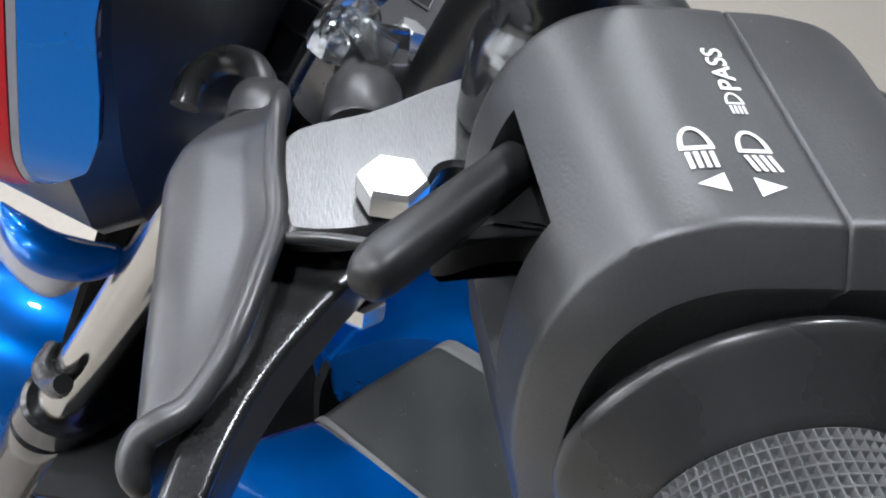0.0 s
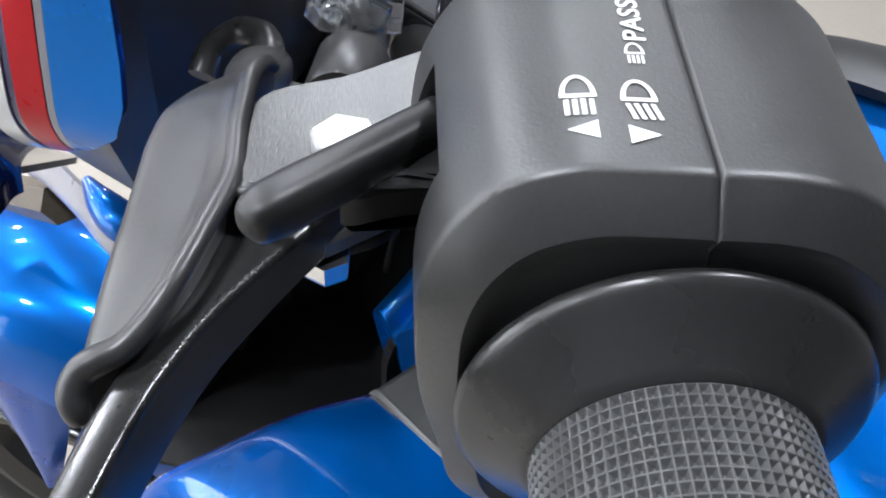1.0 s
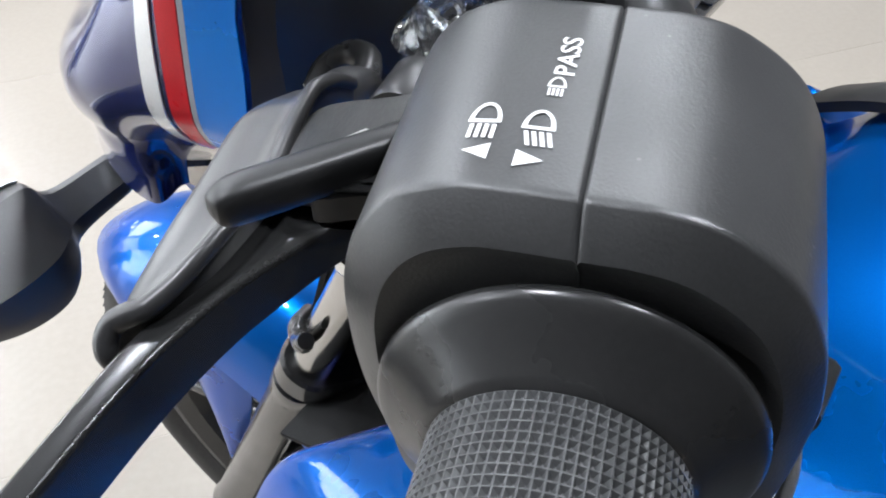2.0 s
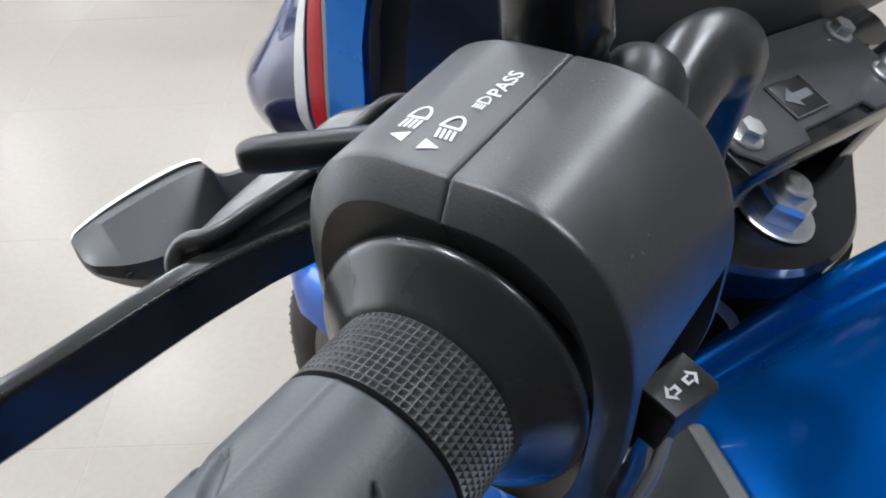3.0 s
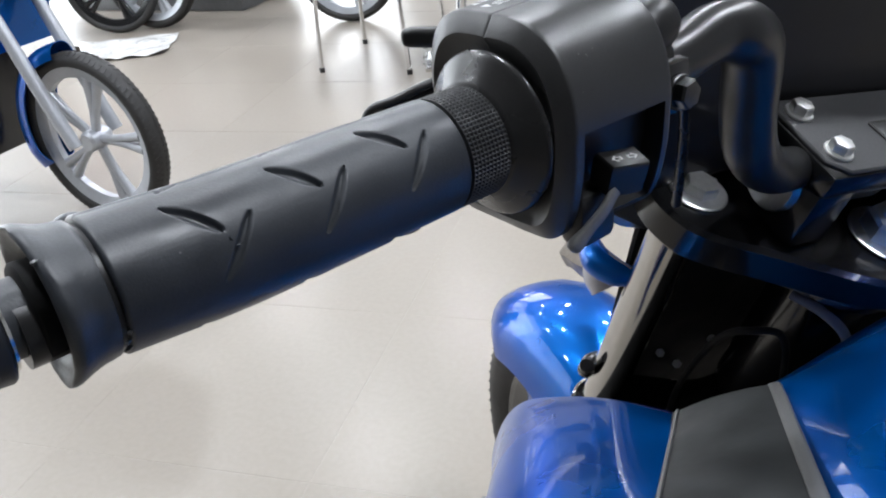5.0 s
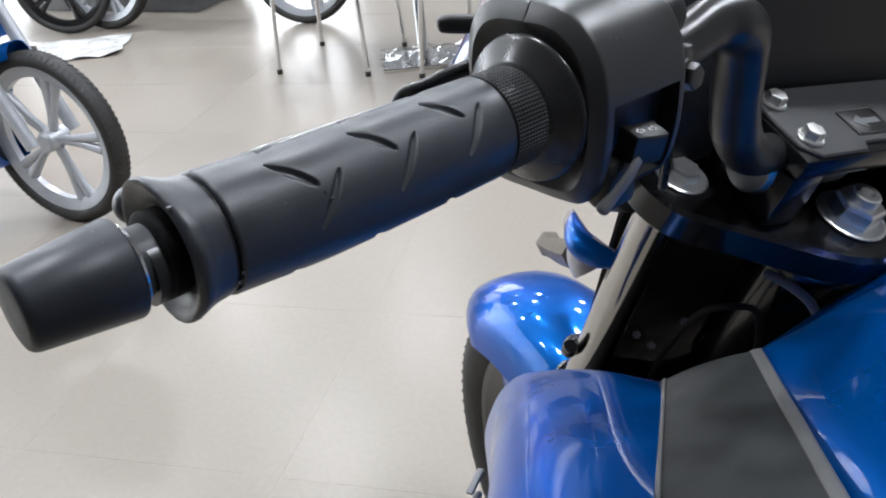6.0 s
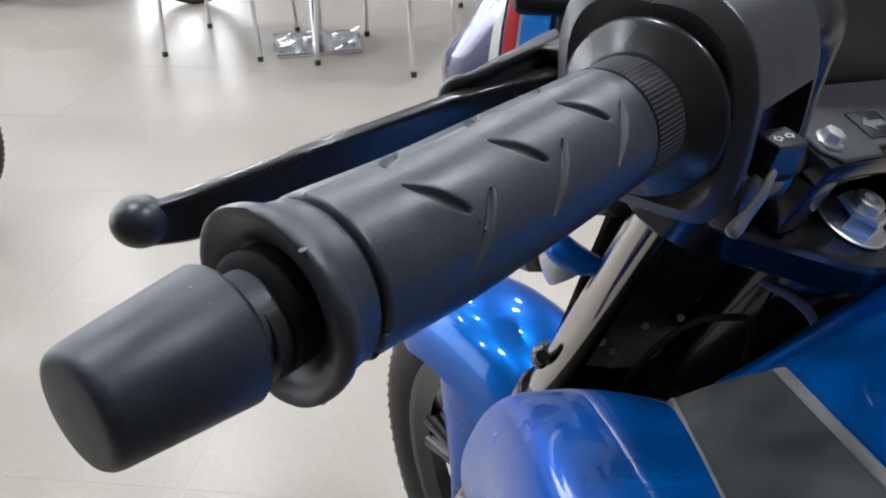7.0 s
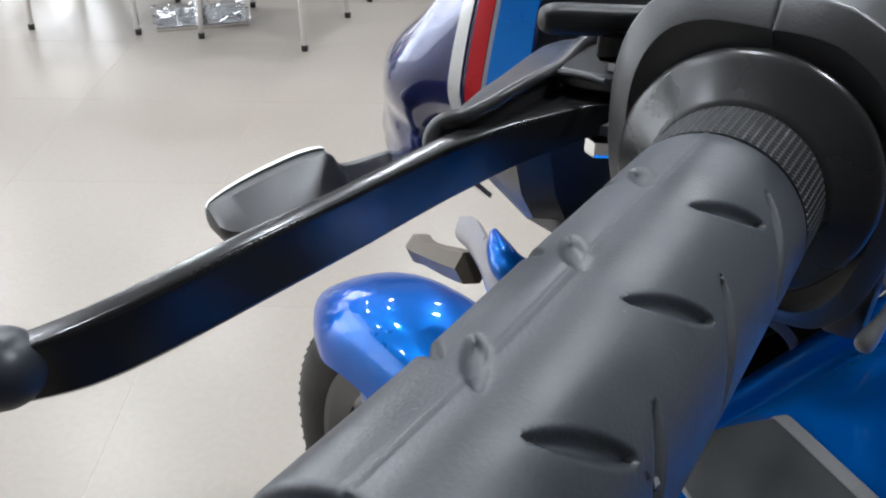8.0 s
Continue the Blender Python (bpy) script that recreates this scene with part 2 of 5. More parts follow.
def spin(profile, n=48, bm=None, caps=True, index=0):
    """A body of revolution about x, from (x, radius) pairs."""
    return loft([[(x, r * math.sin(2 * math.pi * i / n), r * math.cos(2 * math.pi * i / n)) for i in range(n)] for x, r in profile], bm, caps=caps, index=index)


def tube(points, radius, n=16, steps=0, bm=None, flat=1.0, index=0):
    """A round bar along a smooth line; radius: one, or one for each point given."""
    pts = curve(points, steps or 6 * len(points))
    radii = [radius] * len(pts)
    if isinstance(radius, (list, tuple)):
        radii = [p.x for p in curve([(r, 0, 0) for r in radius], len(pts))]
    rings = []
    side = None
    for i, p in enumerate(pts):
        way = (pts[min(i + 1, len(pts) - 1)] - pts[max(i - 1, 0)]).normalized()
        if side is None:
            side = way.orthogonal().normalized()
        side = (side - way * side.dot(way)).normalized()
        up = way.cross(side)
        rings.append([p + radii[i] * (math.cos(2 * math.pi * k / n) * side + flat * math.sin(2 * math.pi * k / n) * up) for k in range(n)])
    return loft(rings, bm, index=index)


def slab(outline, low, high, edge=0.001, bm=None, index=0):
    """A plate with the outline (x, y) from z low to high, its edges broken."""
    n = len(outline)
    turn = 1 if sum(outline[i - 1][0] * outline[i][1] - outline[i][0] * outline[i - 1][1] for i in range(n)) > 0 else -1

    def ring(inset, z):
        out = []
        for i in range(n):
            p, a, b = Vector(outline[i]), Vector(outline[i - 1]), Vector(outline[(i + 1) % n])
            way = (p - a).normalized() + (b - p).normalized()
            q = p + Vector((-way.y, way.x)).normalized() * inset * turn if way.length > 1e-6 else p
            out.append((q.x, q.y, z))
        return out
    return loft([ring(edge, low), ring(0, low + edge), ring(0, high - edge), ring(edge, high)], bm, index=index)


def block(x0, x1, y0, y1, z0, z1, edge=0.002, bm=None, index=0):
    bm = bm or bmesh.new()
    made = bmesh.ops.create_cube(bm, size=1.0, matrix=Matrix.Translation(((x0 + x1) / 2, (y0 + y1) / 2, (z0 + z1) / 2)) @ Matrix.Diagonal((abs(x1 - x0), abs(y1 - y0), abs(z1 - z0), 1)))
    faces = {f for v in made["verts"] for f in v.link_faces}
    for f in faces:
        f.material_index = index
    if edge:
        bmesh.ops.bevel(bm, geom=list({e for v in made["verts"] for e in v.link_edges}), offset=edge, segments=2, affect="EDGES", profile=0.5)
    return bm


def hexagon_bolt(across, height, washer=0.0, n=6):
    """A hexagon head with a chamfered top that stands on z = 0."""
    r = across / math.sqrt(3)
    bm = bmesh.new()
    if washer:
        loft([[(q * math.cos(2 * math.pi * i / 28), q * math.sin(2 * math.pi * i / 28), z) for i in range(28)] for q, z in ((washer * 0.97, -0.0004), (washer, 0.0), (washer, 0.0010), (washer * 0.94, 0.0016))], bm)
    rings = []
    for q, z in ((r, 0.001), (r, height * 0.82), (r * 0.90, height), (r * 0.45, height + 0.0002)):
        rings.append([(q * math.cos(math.pi / 3 * i), q * math.sin(math.pi / 3 * i), z) for i in range(6)])
    loft(rings, bm)
    return bm


def facing(origin, way, spin_angle=0.0):
    """A frame at the origin whose z points along way."""
    return Matrix.Translation(origin) @ Vector(way).to_track_quat("Z", "Y").to_matrix().to_4x4() @ Matrix.Rotation(radians(spin_angle), 4, "Z")


def sheet(rows, thick, bm=None, index=0, fine=(0, 0)):
    """A curved panel through a grid of points, with thickness (downwards along its normals)."""
    if fine[0]:
        cross = [curve(r, fine[1]) for r in rows]
        rows = list(zip(*[curve([c[i] for c in cross], fine[0]) for i in range(fine[1])]))
    rows = [[Vector(p) for p in r] for r in rows]
    h, w = len(rows), len(rows[0])
    normals = []
    for i in range(h):
        line = []
        for j in range(w):
            a = rows[min(i + 1, h - 1)][j] - rows[max(i - 1, 0)][j]
            b = rows[i][min(j + 1, w - 1)] - rows[i][max(j - 1, 0)]
            line.append(a.cross(b).normalized())
        normals.append(line)
    bm = bm or bmesh.new()
    top = [[bm.verts.new(p) for p in r] for r in rows]
    low = [[bm.verts.new(rows[i][j] + normals[i][j] * thick) for j in range(w)] for i in range(h)]
    for i in range(h - 1):
        for j in range(w - 1):
            bm.faces.new((top[i][j], top[i][j + 1], top[i + 1][j + 1], top[i + 1][j])).material_index = index
            bm.faces.new((low[i][j], low[i + 1][j], low[i + 1][j + 1], low[i][j + 1])).material_index = index
    rim = [(0, j) for j in range(w)] + [(i, w - 1) for i in range(1, h)] + [(h - 1, j) for j in range(w - 2, -1, -1)] + [(i, 0) for i in range(h - 2, 0, -1)]
    for (i, j), (k, m) in zip(rim, rim[1:] + rim[:1]):
        bm.faces.new((top[i][j], low[i][j], low[k][m], top[k][m])).material_index = index
    return bm

# ---- the motorcycle: handlebar, grip and switches ----
bike = thing("motorcycle", "blue commuter motorcycle with black handlebar parked on the showroom floor", "motorcycle", BIKE)

# handlebar tube: straight in the grip, then up over the bend and down into the clamp
inner = GRIP.inverted() @ BIKE
bar_line = [(-0.050, 0, 0), (0.0, 0, 0), (0.08, 0, 0), (0.16, 0, 0), (0.205, 0, -0.001)]
bar_line += [tuple(inner @ Vector(p)) for p in ((-0.0520, -0.0540, 0.0990), (-0.0355, -0.0505, 0.0965), (-0.0220, -0.0440, 0.0880), (-0.0140, -0.0360, 0.0710), (-0.0080, -0.0280, 0.0480), (0.004, -0.018, 0.020), (0.040, 0.006, -0.010), (0.097, 0.034, -0.032), (0.175, 0.037, -0.046), (0.252, 0.040, -0.059), (0.310, 0.030, -0.040), (0.335, 0.015, 0.0), (0.36, 0.0, 0.040), (0.50, -0.05, 0.060), (0.62, -0.09, 0.055))]
handlebar = part("handlebar", tube(bar_line, [0.0111] * 5 + [0.0125, 0.0137] + [0.0138] * 5 + [0.0130] * 8, 24, 170), BAR_METAL, bike, "satin black tubular handlebar", GRIP)


def leaf(s, a, p0, p1, wide):
    """Depth of a leaf-shaped cut from p0 to p1 (along the bar, round the bar in metres) at (s, a)."""
    d = Vector(p1) - Vector(p0)
    q = Vector((s, a)) - Vector(p0)
    u = q.dot(d) / d.length_squared
    if not -0.02 < u < 1.02:
        return 0.0
    v = abs(q.x * d.y - q.y * d.x) / d.length
    half = wide * max(0.0, math.sin(math.pi * min(max(u, 0), 1))) ** 0.6
    return max(0.0, 1 - (v / half) ** 2) if half > 1e-6 and v < half else 0.0


def lifted(bm):
    """The outer end of the grip sits a little higher than the tube's own line."""
    for v in bm.verts:
        u = max(0.0, min(1.0, (0.012 - v.co.x) / 0.055))
        u = u * u * (3 - 2 * u)
        v.co.z += 0.0022 * u
        v.co.y += 0.0003 * u
    return bm


def grip_body():
    r0 = 0.0190
    cuts = []
    for k in range(3):
        s0 = 0.0515 - 0.0308 * k
        for turn in (0, -118, 122):
            arc = lambda deg: math.radians(deg + turn) * r0
            cuts.append(((s0 - 0.0005, arc(-11.0 - 4.6 * k)), (s0 + 0.0112, arc(-46.5 - 4.8 * k)), 0.0019, 0.0017))
            cuts.append(((s0 + 0.0200, arc(-37 - 5.0 * k)), (s0 + 0.0075, arc(-84 - 5.0 * k)), 0.0016, 0.0013))
        for turn in (0,):
            arc = lambda deg: math.radians(deg + turn) * r0
            cuts.append(((s0 + 0.0135, arc(34 - 4.6 * k)), (s0 + 0.0020, arc(11 - 4.6 * k)), 0.0020, 0.0015))
    n, m = 230, 250
    rings = []
    round_ = 2 * math.pi * r0
    for i in range(m):
        s = -0.0290 + (0.0829 + 0.0290) * i / (m - 1)
        end = min(i, m - 1 - i)
        base = r0 - (0.0010 if end == 0 else 0.0003 if end == 1 else 0.0) + 0.0004 * math.sin(math.pi * i / (m - 1))
        near = [c for c in cuts if min(c[0][0], c[1][0]) - 0.004 < s < max(c[0][0], c[1][0]) + 0.004]
        ring = []
        for j in range(n):
            ang = -math.pi + 2 * math.pi * j / n
            depth = 0.0
            for p0, p1, wide, deep in near:
                a = ang * r0
                mid = (p0[1] + p1[1]) / 2
                a += round_ * round((mid - a) / round_)
                depth = max(depth, deep * leaf(s, a, p0, p1, wide))
            seam = 0.00035 * math.exp(-((ang - math.radians(10)) * r0 / 0.0004) ** 2)
            r = base - depth + seam
            ring.append((s, r * math.sin(ang), r * math.cos(ang)))
        rings.append(ring)
    return loft(rings)


grip = part("handlebar_grip", lifted(grip_body()), RUBBER, bike, "black moulded rubber grip with chevron grooves", GRIP, 60)


def knurl():
    """A ring of small square pits between thin ridges."""
    bm = bmesh.new()
    n, rows = 78, 10
    s0, s1, low, high = 0.0836, 0.0995, 0.0181, 0.0189
    at = lambda i, j, q: (s0 + (s1 - s0) * j / rows, q * math.sin(2 * math.pi * i / n), q * math.cos(2 * math.pi * i / n))
    grid = [[bm.verts.new(at(i, j, high)) for i in range(n)] for j in range(rows + 1)]
    for j in range(rows):
        for i in range(n):
            k = (i + 1) % n
            four = (grid[j][i], grid[j][k], grid[j + 1][k], grid[j + 1][i])
            brim = [bm.verts.new(at(i + u, j + v, high)) for u, v in ((0.07, 0.06), (0.93, 0.06), (0.93, 0.94), (0.07, 0.94))]
            floor_ = [bm.verts.new(at(i + u, j + v, low)) for u, v in ((0.40, 0.40), (0.60, 0.40), (0.60, 0.60), (0.40, 0.60))]
            bm.faces.new(floor_)
            for q in range(4):
                w = (q + 1) % 4
                bm.faces.new((four[q], four[w], brim[w], brim[q]))
                bm.faces.new((brim[q], brim[w], floor_[w], floor_[q]))
    for ring, x in ((grid[0], s0), (grid[-1], s1)):
        foot = [bm.verts.new((x, 0.0172 * math.sin(2 * math.pi * i / n), 0.0172 * math.cos(2 * math.pi * i / n))) for i in range(n)]
        for i in range(n):
            k = (i + 1) % n
            bm.faces.new((ring[i], ring[k], foot[k], foot[i]) if ring is grid[0] else (ring[k], ring[i], foot[i], foot[k]))
    return bm


part("knurled_ring", knurl(), RUBBER_KNURL, grip, "rubber ring with a grid of small pits", GRIP, 3)


def end_flange():
    """The outer rubber collar with its uneven, torn rim."""
    n = 96
    profile = [(-0.0305, 0.0178), (-0.0308, 0.0187), (-0.0325, 0.0190), (-0.0345, 0.0192), (-0.0362, 0.0196), (-0.0378, 0.0202), (-0.0392, 0.0209), (-0.0406, 0.0215), (-0.0418, 0.0217), (-0.0430, 0.0214), (-0.0436, 0.0205), (-0.0432, 0.0190), (-0.0424, 0.0172), (-0.0418, 0.0152), (-0.0404, 0.0144), (-0.0400, 0.0128), (-0.0400, 0.0112)]
    rings = []
    for x, r in profile:
        ring = []
        for i in range(n):
            a = 2 * math.pi * i / n
            k = max(0.0, (r - 0.0192) / 0.003)
            torn = noise.noise(Vector((6 * math.sin(a), 6 * math.cos(a), x * 300)))
            w = 0.990 + 0.020 * k * (math.sin(3 * a + 0.6) + 0.5 * math.sin(5 * a + 2.0)) + 0.012 * k * torn
            dx = -0.0016 * k * math.sin(2 * a + 0.9) + 0.0005 * k * torn
            ring.append((x + dx, r * w * math.sin(a), r * w * math.cos(a)))
        rings.append(ring)
    return lifted(loft(rings))


flange = part("end_collar", end_flange(), RUBBER, grip, "smooth rubber end collar with a worn rim", GRIP, 60)
bm = lifted(spin([(-0.0312, 0.0172), (-0.0288, 0.0172)], 48))
part("collar_gap", bm, PLASTIC_DARK, grip, "", GRIP)
for x, ang, size in ((-0.0432, -35, 0.0006), (-0.0430, -140, 0.0008), (-0.0432, -160, 0.0007), (-0.0425, -150, 0.0006), (-0.0432, -168, 0.0006), (-0.0432, 14, 0.0007), (-0.0432, 20, 0.0005), (-0.0385, -48, 0.0007), (-0.0300, -118, 0.0007), (-0.0290, -108, 0.0006), (-0.0296, -128, 0.0007), (0.0015, -64, 0.0008), (0.0030, -70, 0.0006)):
    bm = bmesh.new()
    bmesh.ops.create_icosphere(bm, subdivisions=1, radius=size)
    for v in bm.verts:
        v.co *= random.uniform(0.5, 1.6)
        v.co.x *= 1.5
    r = 0.0207 if x < -0.04 else 0.0189
    bmesh.ops.translate(bm, verts=bm.verts, vec=(x, r * math.sin(radians(ang)), r * math.cos(radians(ang))))
    part("torn_rubber_crumb", lifted(bm), PAD_EDGE if x < -0.035 else RUBBER, flange, "", GRIP)

inner_flange = spin([(0.0996, 0.0176), (0.0998, 0.0192), (0.1008, 0.0203), (0.1024, 0.0222), (0.1044, 0.0248), (0.1057, 0.0266), (0.1066, 0.0279), (0.1075, 0.0287), (0.1085, 0.0288), (0.1093, 0.0282), (0.1097, 0.0268), (0.1098, 0.0150)], 96)
part("inner_flange", inner_flange, RUBBER_SOFT, grip, "smooth black rubber flange", GRIP, 60)

# bar-end weight
weight = part("bar_end_weight", lifted(spin([(-0.0535, 0.0090), (-0.0537, 0.0134), (-0.0541, 0.0141), (-0.0550, 0.0145), (-0.0690, 0.0131), (-0.0812, 0.0118), (-0.0826, 0.0114), (-0.0835, 0.0106), (-0.0838, 0.0094), (-0.0838, 0.004)], 72)), WEIGHT_BLACK, bike, "tapered black bar-end weight", GRIP, 50)
part("neck", lifted(spin([(-0.0430, 0.0098), (-0.0536, 0.0098)], 40)), RUBBER, weight, "", GRIP)
part("washer", lifted(spin([(-0.0524, 0.0100), (-0.0525, 0.0120), (-0.0533, 0.0122), (-0.0535, 0.0100)], 40)), STEEL, weight, "bright metal washer", GRIP)
part("core_ring", lifted(spin([(-0.0400, 0.0126), (-0.0455, 0.0128), (-0.0462, 0.0120), (-0.0464, 0.0098)], 48)), MATTE_BLACK, flange, "dark rubber core", GRIP, 50)

# switch housing
SECTION = [(0.012, 0.0386), (0.020, 0.0380), (0.0280, 0.0345), (0.0335, 0.0275), (0.0362, 0.018), (0.0364, 0.006), (0.035, -0.006), (0.0318, -0.018), (0.029, -0.029), (0.023, -0.0350), (0.008, -0.0362), (-0.012, -0.0368), (-0.025, -0.0355), (-0.033, -0.028), (-0.0375, -0.014), (-0.0388, 0.0), (-0.0386, 0.010), (-0.0356, 0.0205), (-0.0290, 0.0298), (-0.0180, 0.0363), (-0.008, 0.0384), (0.003, 0.0386)]
OUTLINE = [(p.x if p.x > 0 else p.x * 0.83, p.y) for p in curve([(y, z, 0) for y, z in SECTION], 180, True)]


POCKET = (-140.0, -83.0)
SLOT = (52.0, 96.0)


def housing_radius(y, z, s):
    """Swelling of the housing along the bar, with the switch pocket low on the rider's side and the trigger's slot ahead."""
    k = 1.0 + 0.055 * max(0.0, min(1.0, (s - 0.1125) / 0.045))
    a = math.degrees(math.atan2(y, z))
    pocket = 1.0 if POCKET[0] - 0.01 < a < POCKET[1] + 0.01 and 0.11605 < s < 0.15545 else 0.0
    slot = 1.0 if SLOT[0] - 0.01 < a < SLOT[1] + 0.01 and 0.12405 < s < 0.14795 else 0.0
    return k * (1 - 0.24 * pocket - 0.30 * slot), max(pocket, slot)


def housing():
    bm = bmesh.new()
    stations = [(0.1096, 0.50), (0.1096, 0.76), (0.1080, 0.835), (0.1083, 0.852), (0.1119, 0.986), (0.1124, 0.997), (0.1134, 1.0)]
    stations += [(s, 1.0) for s in sorted([0.1134 + 0.0446 * i / 46 for i in range(1, 47)] + [0.1160, 0.1161, 0.1554, 0.1555, 0.1240, 0.1241, 0.1479, 0.1480])] + [(0.1588, 0.992), (0.1595, 0.965), (0.1597, 0.90), (0.1597, 0.5)]
    rings, hollow = [], []
    for s, k in stations:
        ring, deep = [], []
        for y, z in OUTLINE:
            q, pocket = housing_radius(y, z, s)
            seam = 1.0
            if abs(y - 0.0032) < 0.00040:
                seam = 1 - 0.020 * (1 - abs(y - 0.0032) / 0.00040)
            ring.append((s, y * k * q * seam, z * k * q * seam))
            deep.append(pocket)
        rings.append(ring)
        hollow.append(deep)
    loft(rings, bm)
    bm.faces.ensure_lookup_table()
    n = len(OUTLINE)
    # the dark of both hollows is put into the colour: their faces are darker
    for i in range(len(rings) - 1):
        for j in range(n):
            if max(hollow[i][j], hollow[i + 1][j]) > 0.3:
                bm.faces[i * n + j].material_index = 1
    return bm


def at_angle(deg):
    """The point of the outline that lies at this angle from the top."""
    ring = sorted(OUTLINE, key=lambda p: math.atan2(p[0], p[1]))
    for p, q in zip(ring, ring[1:]):
        a, b = math.degrees(math.atan2(p[0], p[1])), math.degrees(math.atan2(q[0], q[1]))
        if a <= deg < b:
            u = (deg - a) / (b - a)
            return (p[0] + (q[0] - p[0]) * u, p[1] + (q[1] - p[1]) * u)


# the seam and the rim of the pocket need points on their own lines
OUTLINE = OUTLINE + [at_angle(d) for d in (POCKET[1], POCKET[1] + 0.25, POCKET[0], POCKET[0] - 0.25, SLOT[0], SLOT[0] - 0.25, SLOT[1], SLOT[1] + 0.25)]
OUTLINE = sorted(OUTLINE + [(0.0026, 0.0386), (0.0029, 0.0386), (0.0032, 0.0386), (0.0035, 0.0386), (0.0038, 0.0386)], key=lambda p: -math.atan2(p[0], p[1]))
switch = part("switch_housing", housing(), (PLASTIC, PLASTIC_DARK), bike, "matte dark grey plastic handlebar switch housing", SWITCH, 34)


def surface(s, y):
    """Height of the housing's top at (s, y)."""
    best = min(OUTLINE, key=lambda p: abs(p[0] - y) + (1 if p[1] < 0 else 0))
    z = best[1]
    for (ya, za), (yb, zb) in zip(OUTLINE, OUTLINE[1:]):
        if za > 0 and zb > 0 and (ya - y) * (yb - y) <= 0 and ya != yb:
            z = za + (zb - za) * (y - ya) / (yb - ya)
    return z


def printed(name, bm, parent, label=""):
    """Flat artwork (x along the bar, y forward) laid on top of the housing."""
    for v in bm.verts:
        s, y = v.co.x, v.co.y
        k = housing_radius(0.0, 1.0, s)[0]
        v.co = (s, y, surface(s, y / k) * k + 0.00022)
    return part(name, bm, PRINT, parent, label, SWITCH)


def flat(polygons):
    bm = bmesh.new()
    for poly in polygons:
        bm.faces.new([bm.verts.new((x, y, 0)) for x, y in poly])
    return bm


def beam_symbol(s, y, size, slope):
    """A headlamp sign: rays, then the bowl; slope bends the rays for dipped beam."""
    h = size
    polys = []
    for i in range(4):
        b = y - h / 2 + h * (i + 0.5) / 4
        polys.append([(s, b - h * 0.075 - slope), (s + h * 0.72, b - h * 0.075), (s + h * 0.72, b + h * 0.075), (s, b + h * 0.075 - slope)])
    x0 = s + h * 0.84
    outer = [(x0 + h * 1.05 * math.sin(math.pi * i / 20), y + h * 0.56 * math.cos(math.pi * i / 20)) for i in range(21)]
    core = [(x0 + h * 0.16 + h * 0.74 * math.sin(math.pi * i / 20), y + h * 0.38 * math.cos(math.pi * i / 20)) for i in range(21)]
    for i in range(20):
        polys.append([outer[i], outer[i + 1], core[i + 1], core[i]])
    polys.append([outer[0], core[0], core[-1], outer[-1]])
    return polys


printed("high_beam_sign", flat(beam_symbol(0.1215, 0.0182, 0.0041, 0.0)), switch, "white printed high beam sign")
printed("low_beam_sign", flat(beam_symbol(0.1209, 0.0108, 0.0041, 0.0007)), switch, "white printed low beam sign")
printed("flash_sign", flat(beam_symbol(0.1322, 0.0100, 0.0024, 0.0)), switch, "white printed headlamp flash sign")
printed("up_mark", flat([[(0.1172, 0.0163), (0.1205, 0.0163), (0.1189, 0.0200)]]), switch)
printed("down_mark", flat([[(0.1164, 0.0128), (0.1198, 0.0128), (0.1181, 0.0090)]]), switch)


def lettering(text, size):
    data = bpy.data.curves.new("lettering", "FONT")
    data.body, data.size, data.resolution_u, data.offset = text, size, 3, 0.00006
    ob = new("lettering", data)
    bpy.context.view_layer.update()
    mesh = bpy.data.meshes.new_from_object(ob.evaluated_get(bpy.context.evaluated_depsgraph_get()))
    bpy.data.objects.remove(ob)
    bm = bmesh.new()
    bm.from_mesh(mesh)
    bpy.data.meshes.remove(mesh)
    return bm


bm = lettering("PASS", 0.0042)
low, high = min(v.co.x for v in bm.verts), max(v.co.x for v in bm.verts)
for v in bm.verts:
    v.co.x = 0.1374 + (v.co.x - low) / (high - low) * 0.0098
    v.co.y = 0.0081 + v.co.y
printed("pass_lettering", bm, switch, "white printed word PASS")

# flasher trigger on the far side of the housing
def bar(points, widths, heights, shape, steps):
    """A bar along a smooth line with one section: shape holds (across, up) in half widths."""
    pts = curve(points, steps)
    ws = [p.x for p in curve([(w, 0, 0) for w in widths], steps)]
    hs = [p.x for p in curve([(h, 0, 0) for h in heights], steps)]
    rings = []
    for i, p in enumerate(pts):
        way = (pts[min(i + 1, steps - 1)] - pts[max(i - 1, 0)]).normalized()
        side = way.cross(Vector((0, 0, 1))).normalized()
        up = side.cross(way)
        rings.append([p + side * (a * ws[i]) + up * (b * hs[i]) for a, b in shape])
    return loft(rings)


SOFT = [(math.copysign(abs(math.sin(2 * math.pi * i / 28)) ** 0.75, math.sin(2 * math.pi * i / 28)), math.copysign(abs(math.cos(2 * math.pi * i / 28)) ** 0.75, math.cos(2 * math.pi * i / 28))) for i in range(28)]
bm = bar([(0.1170, 0.0588, 0.0222), (0.1175, 0.0584, 0.0222), (0.1188, 0.0573, 0.0221), (0.1218, 0.0548, 0.0219), (0.1300, 0.0475, 0.0210), (0.1385, 0.0400, 0.0200), (0.1450, 0.0340, 0.0190)], [0.0010, 0.0024, 0.0032, 0.0036, 0.0036, 0.0036, 0.0038], [0.0012, 0.0026, 0.0035, 0.0039, 0.0039, 0.0040, 0.0044], SOFT, 40)
trigger = part("flash_trigger", bm, PLASTIC_DARK, switch, "black plastic flasher trigger", SWITCH, 60)
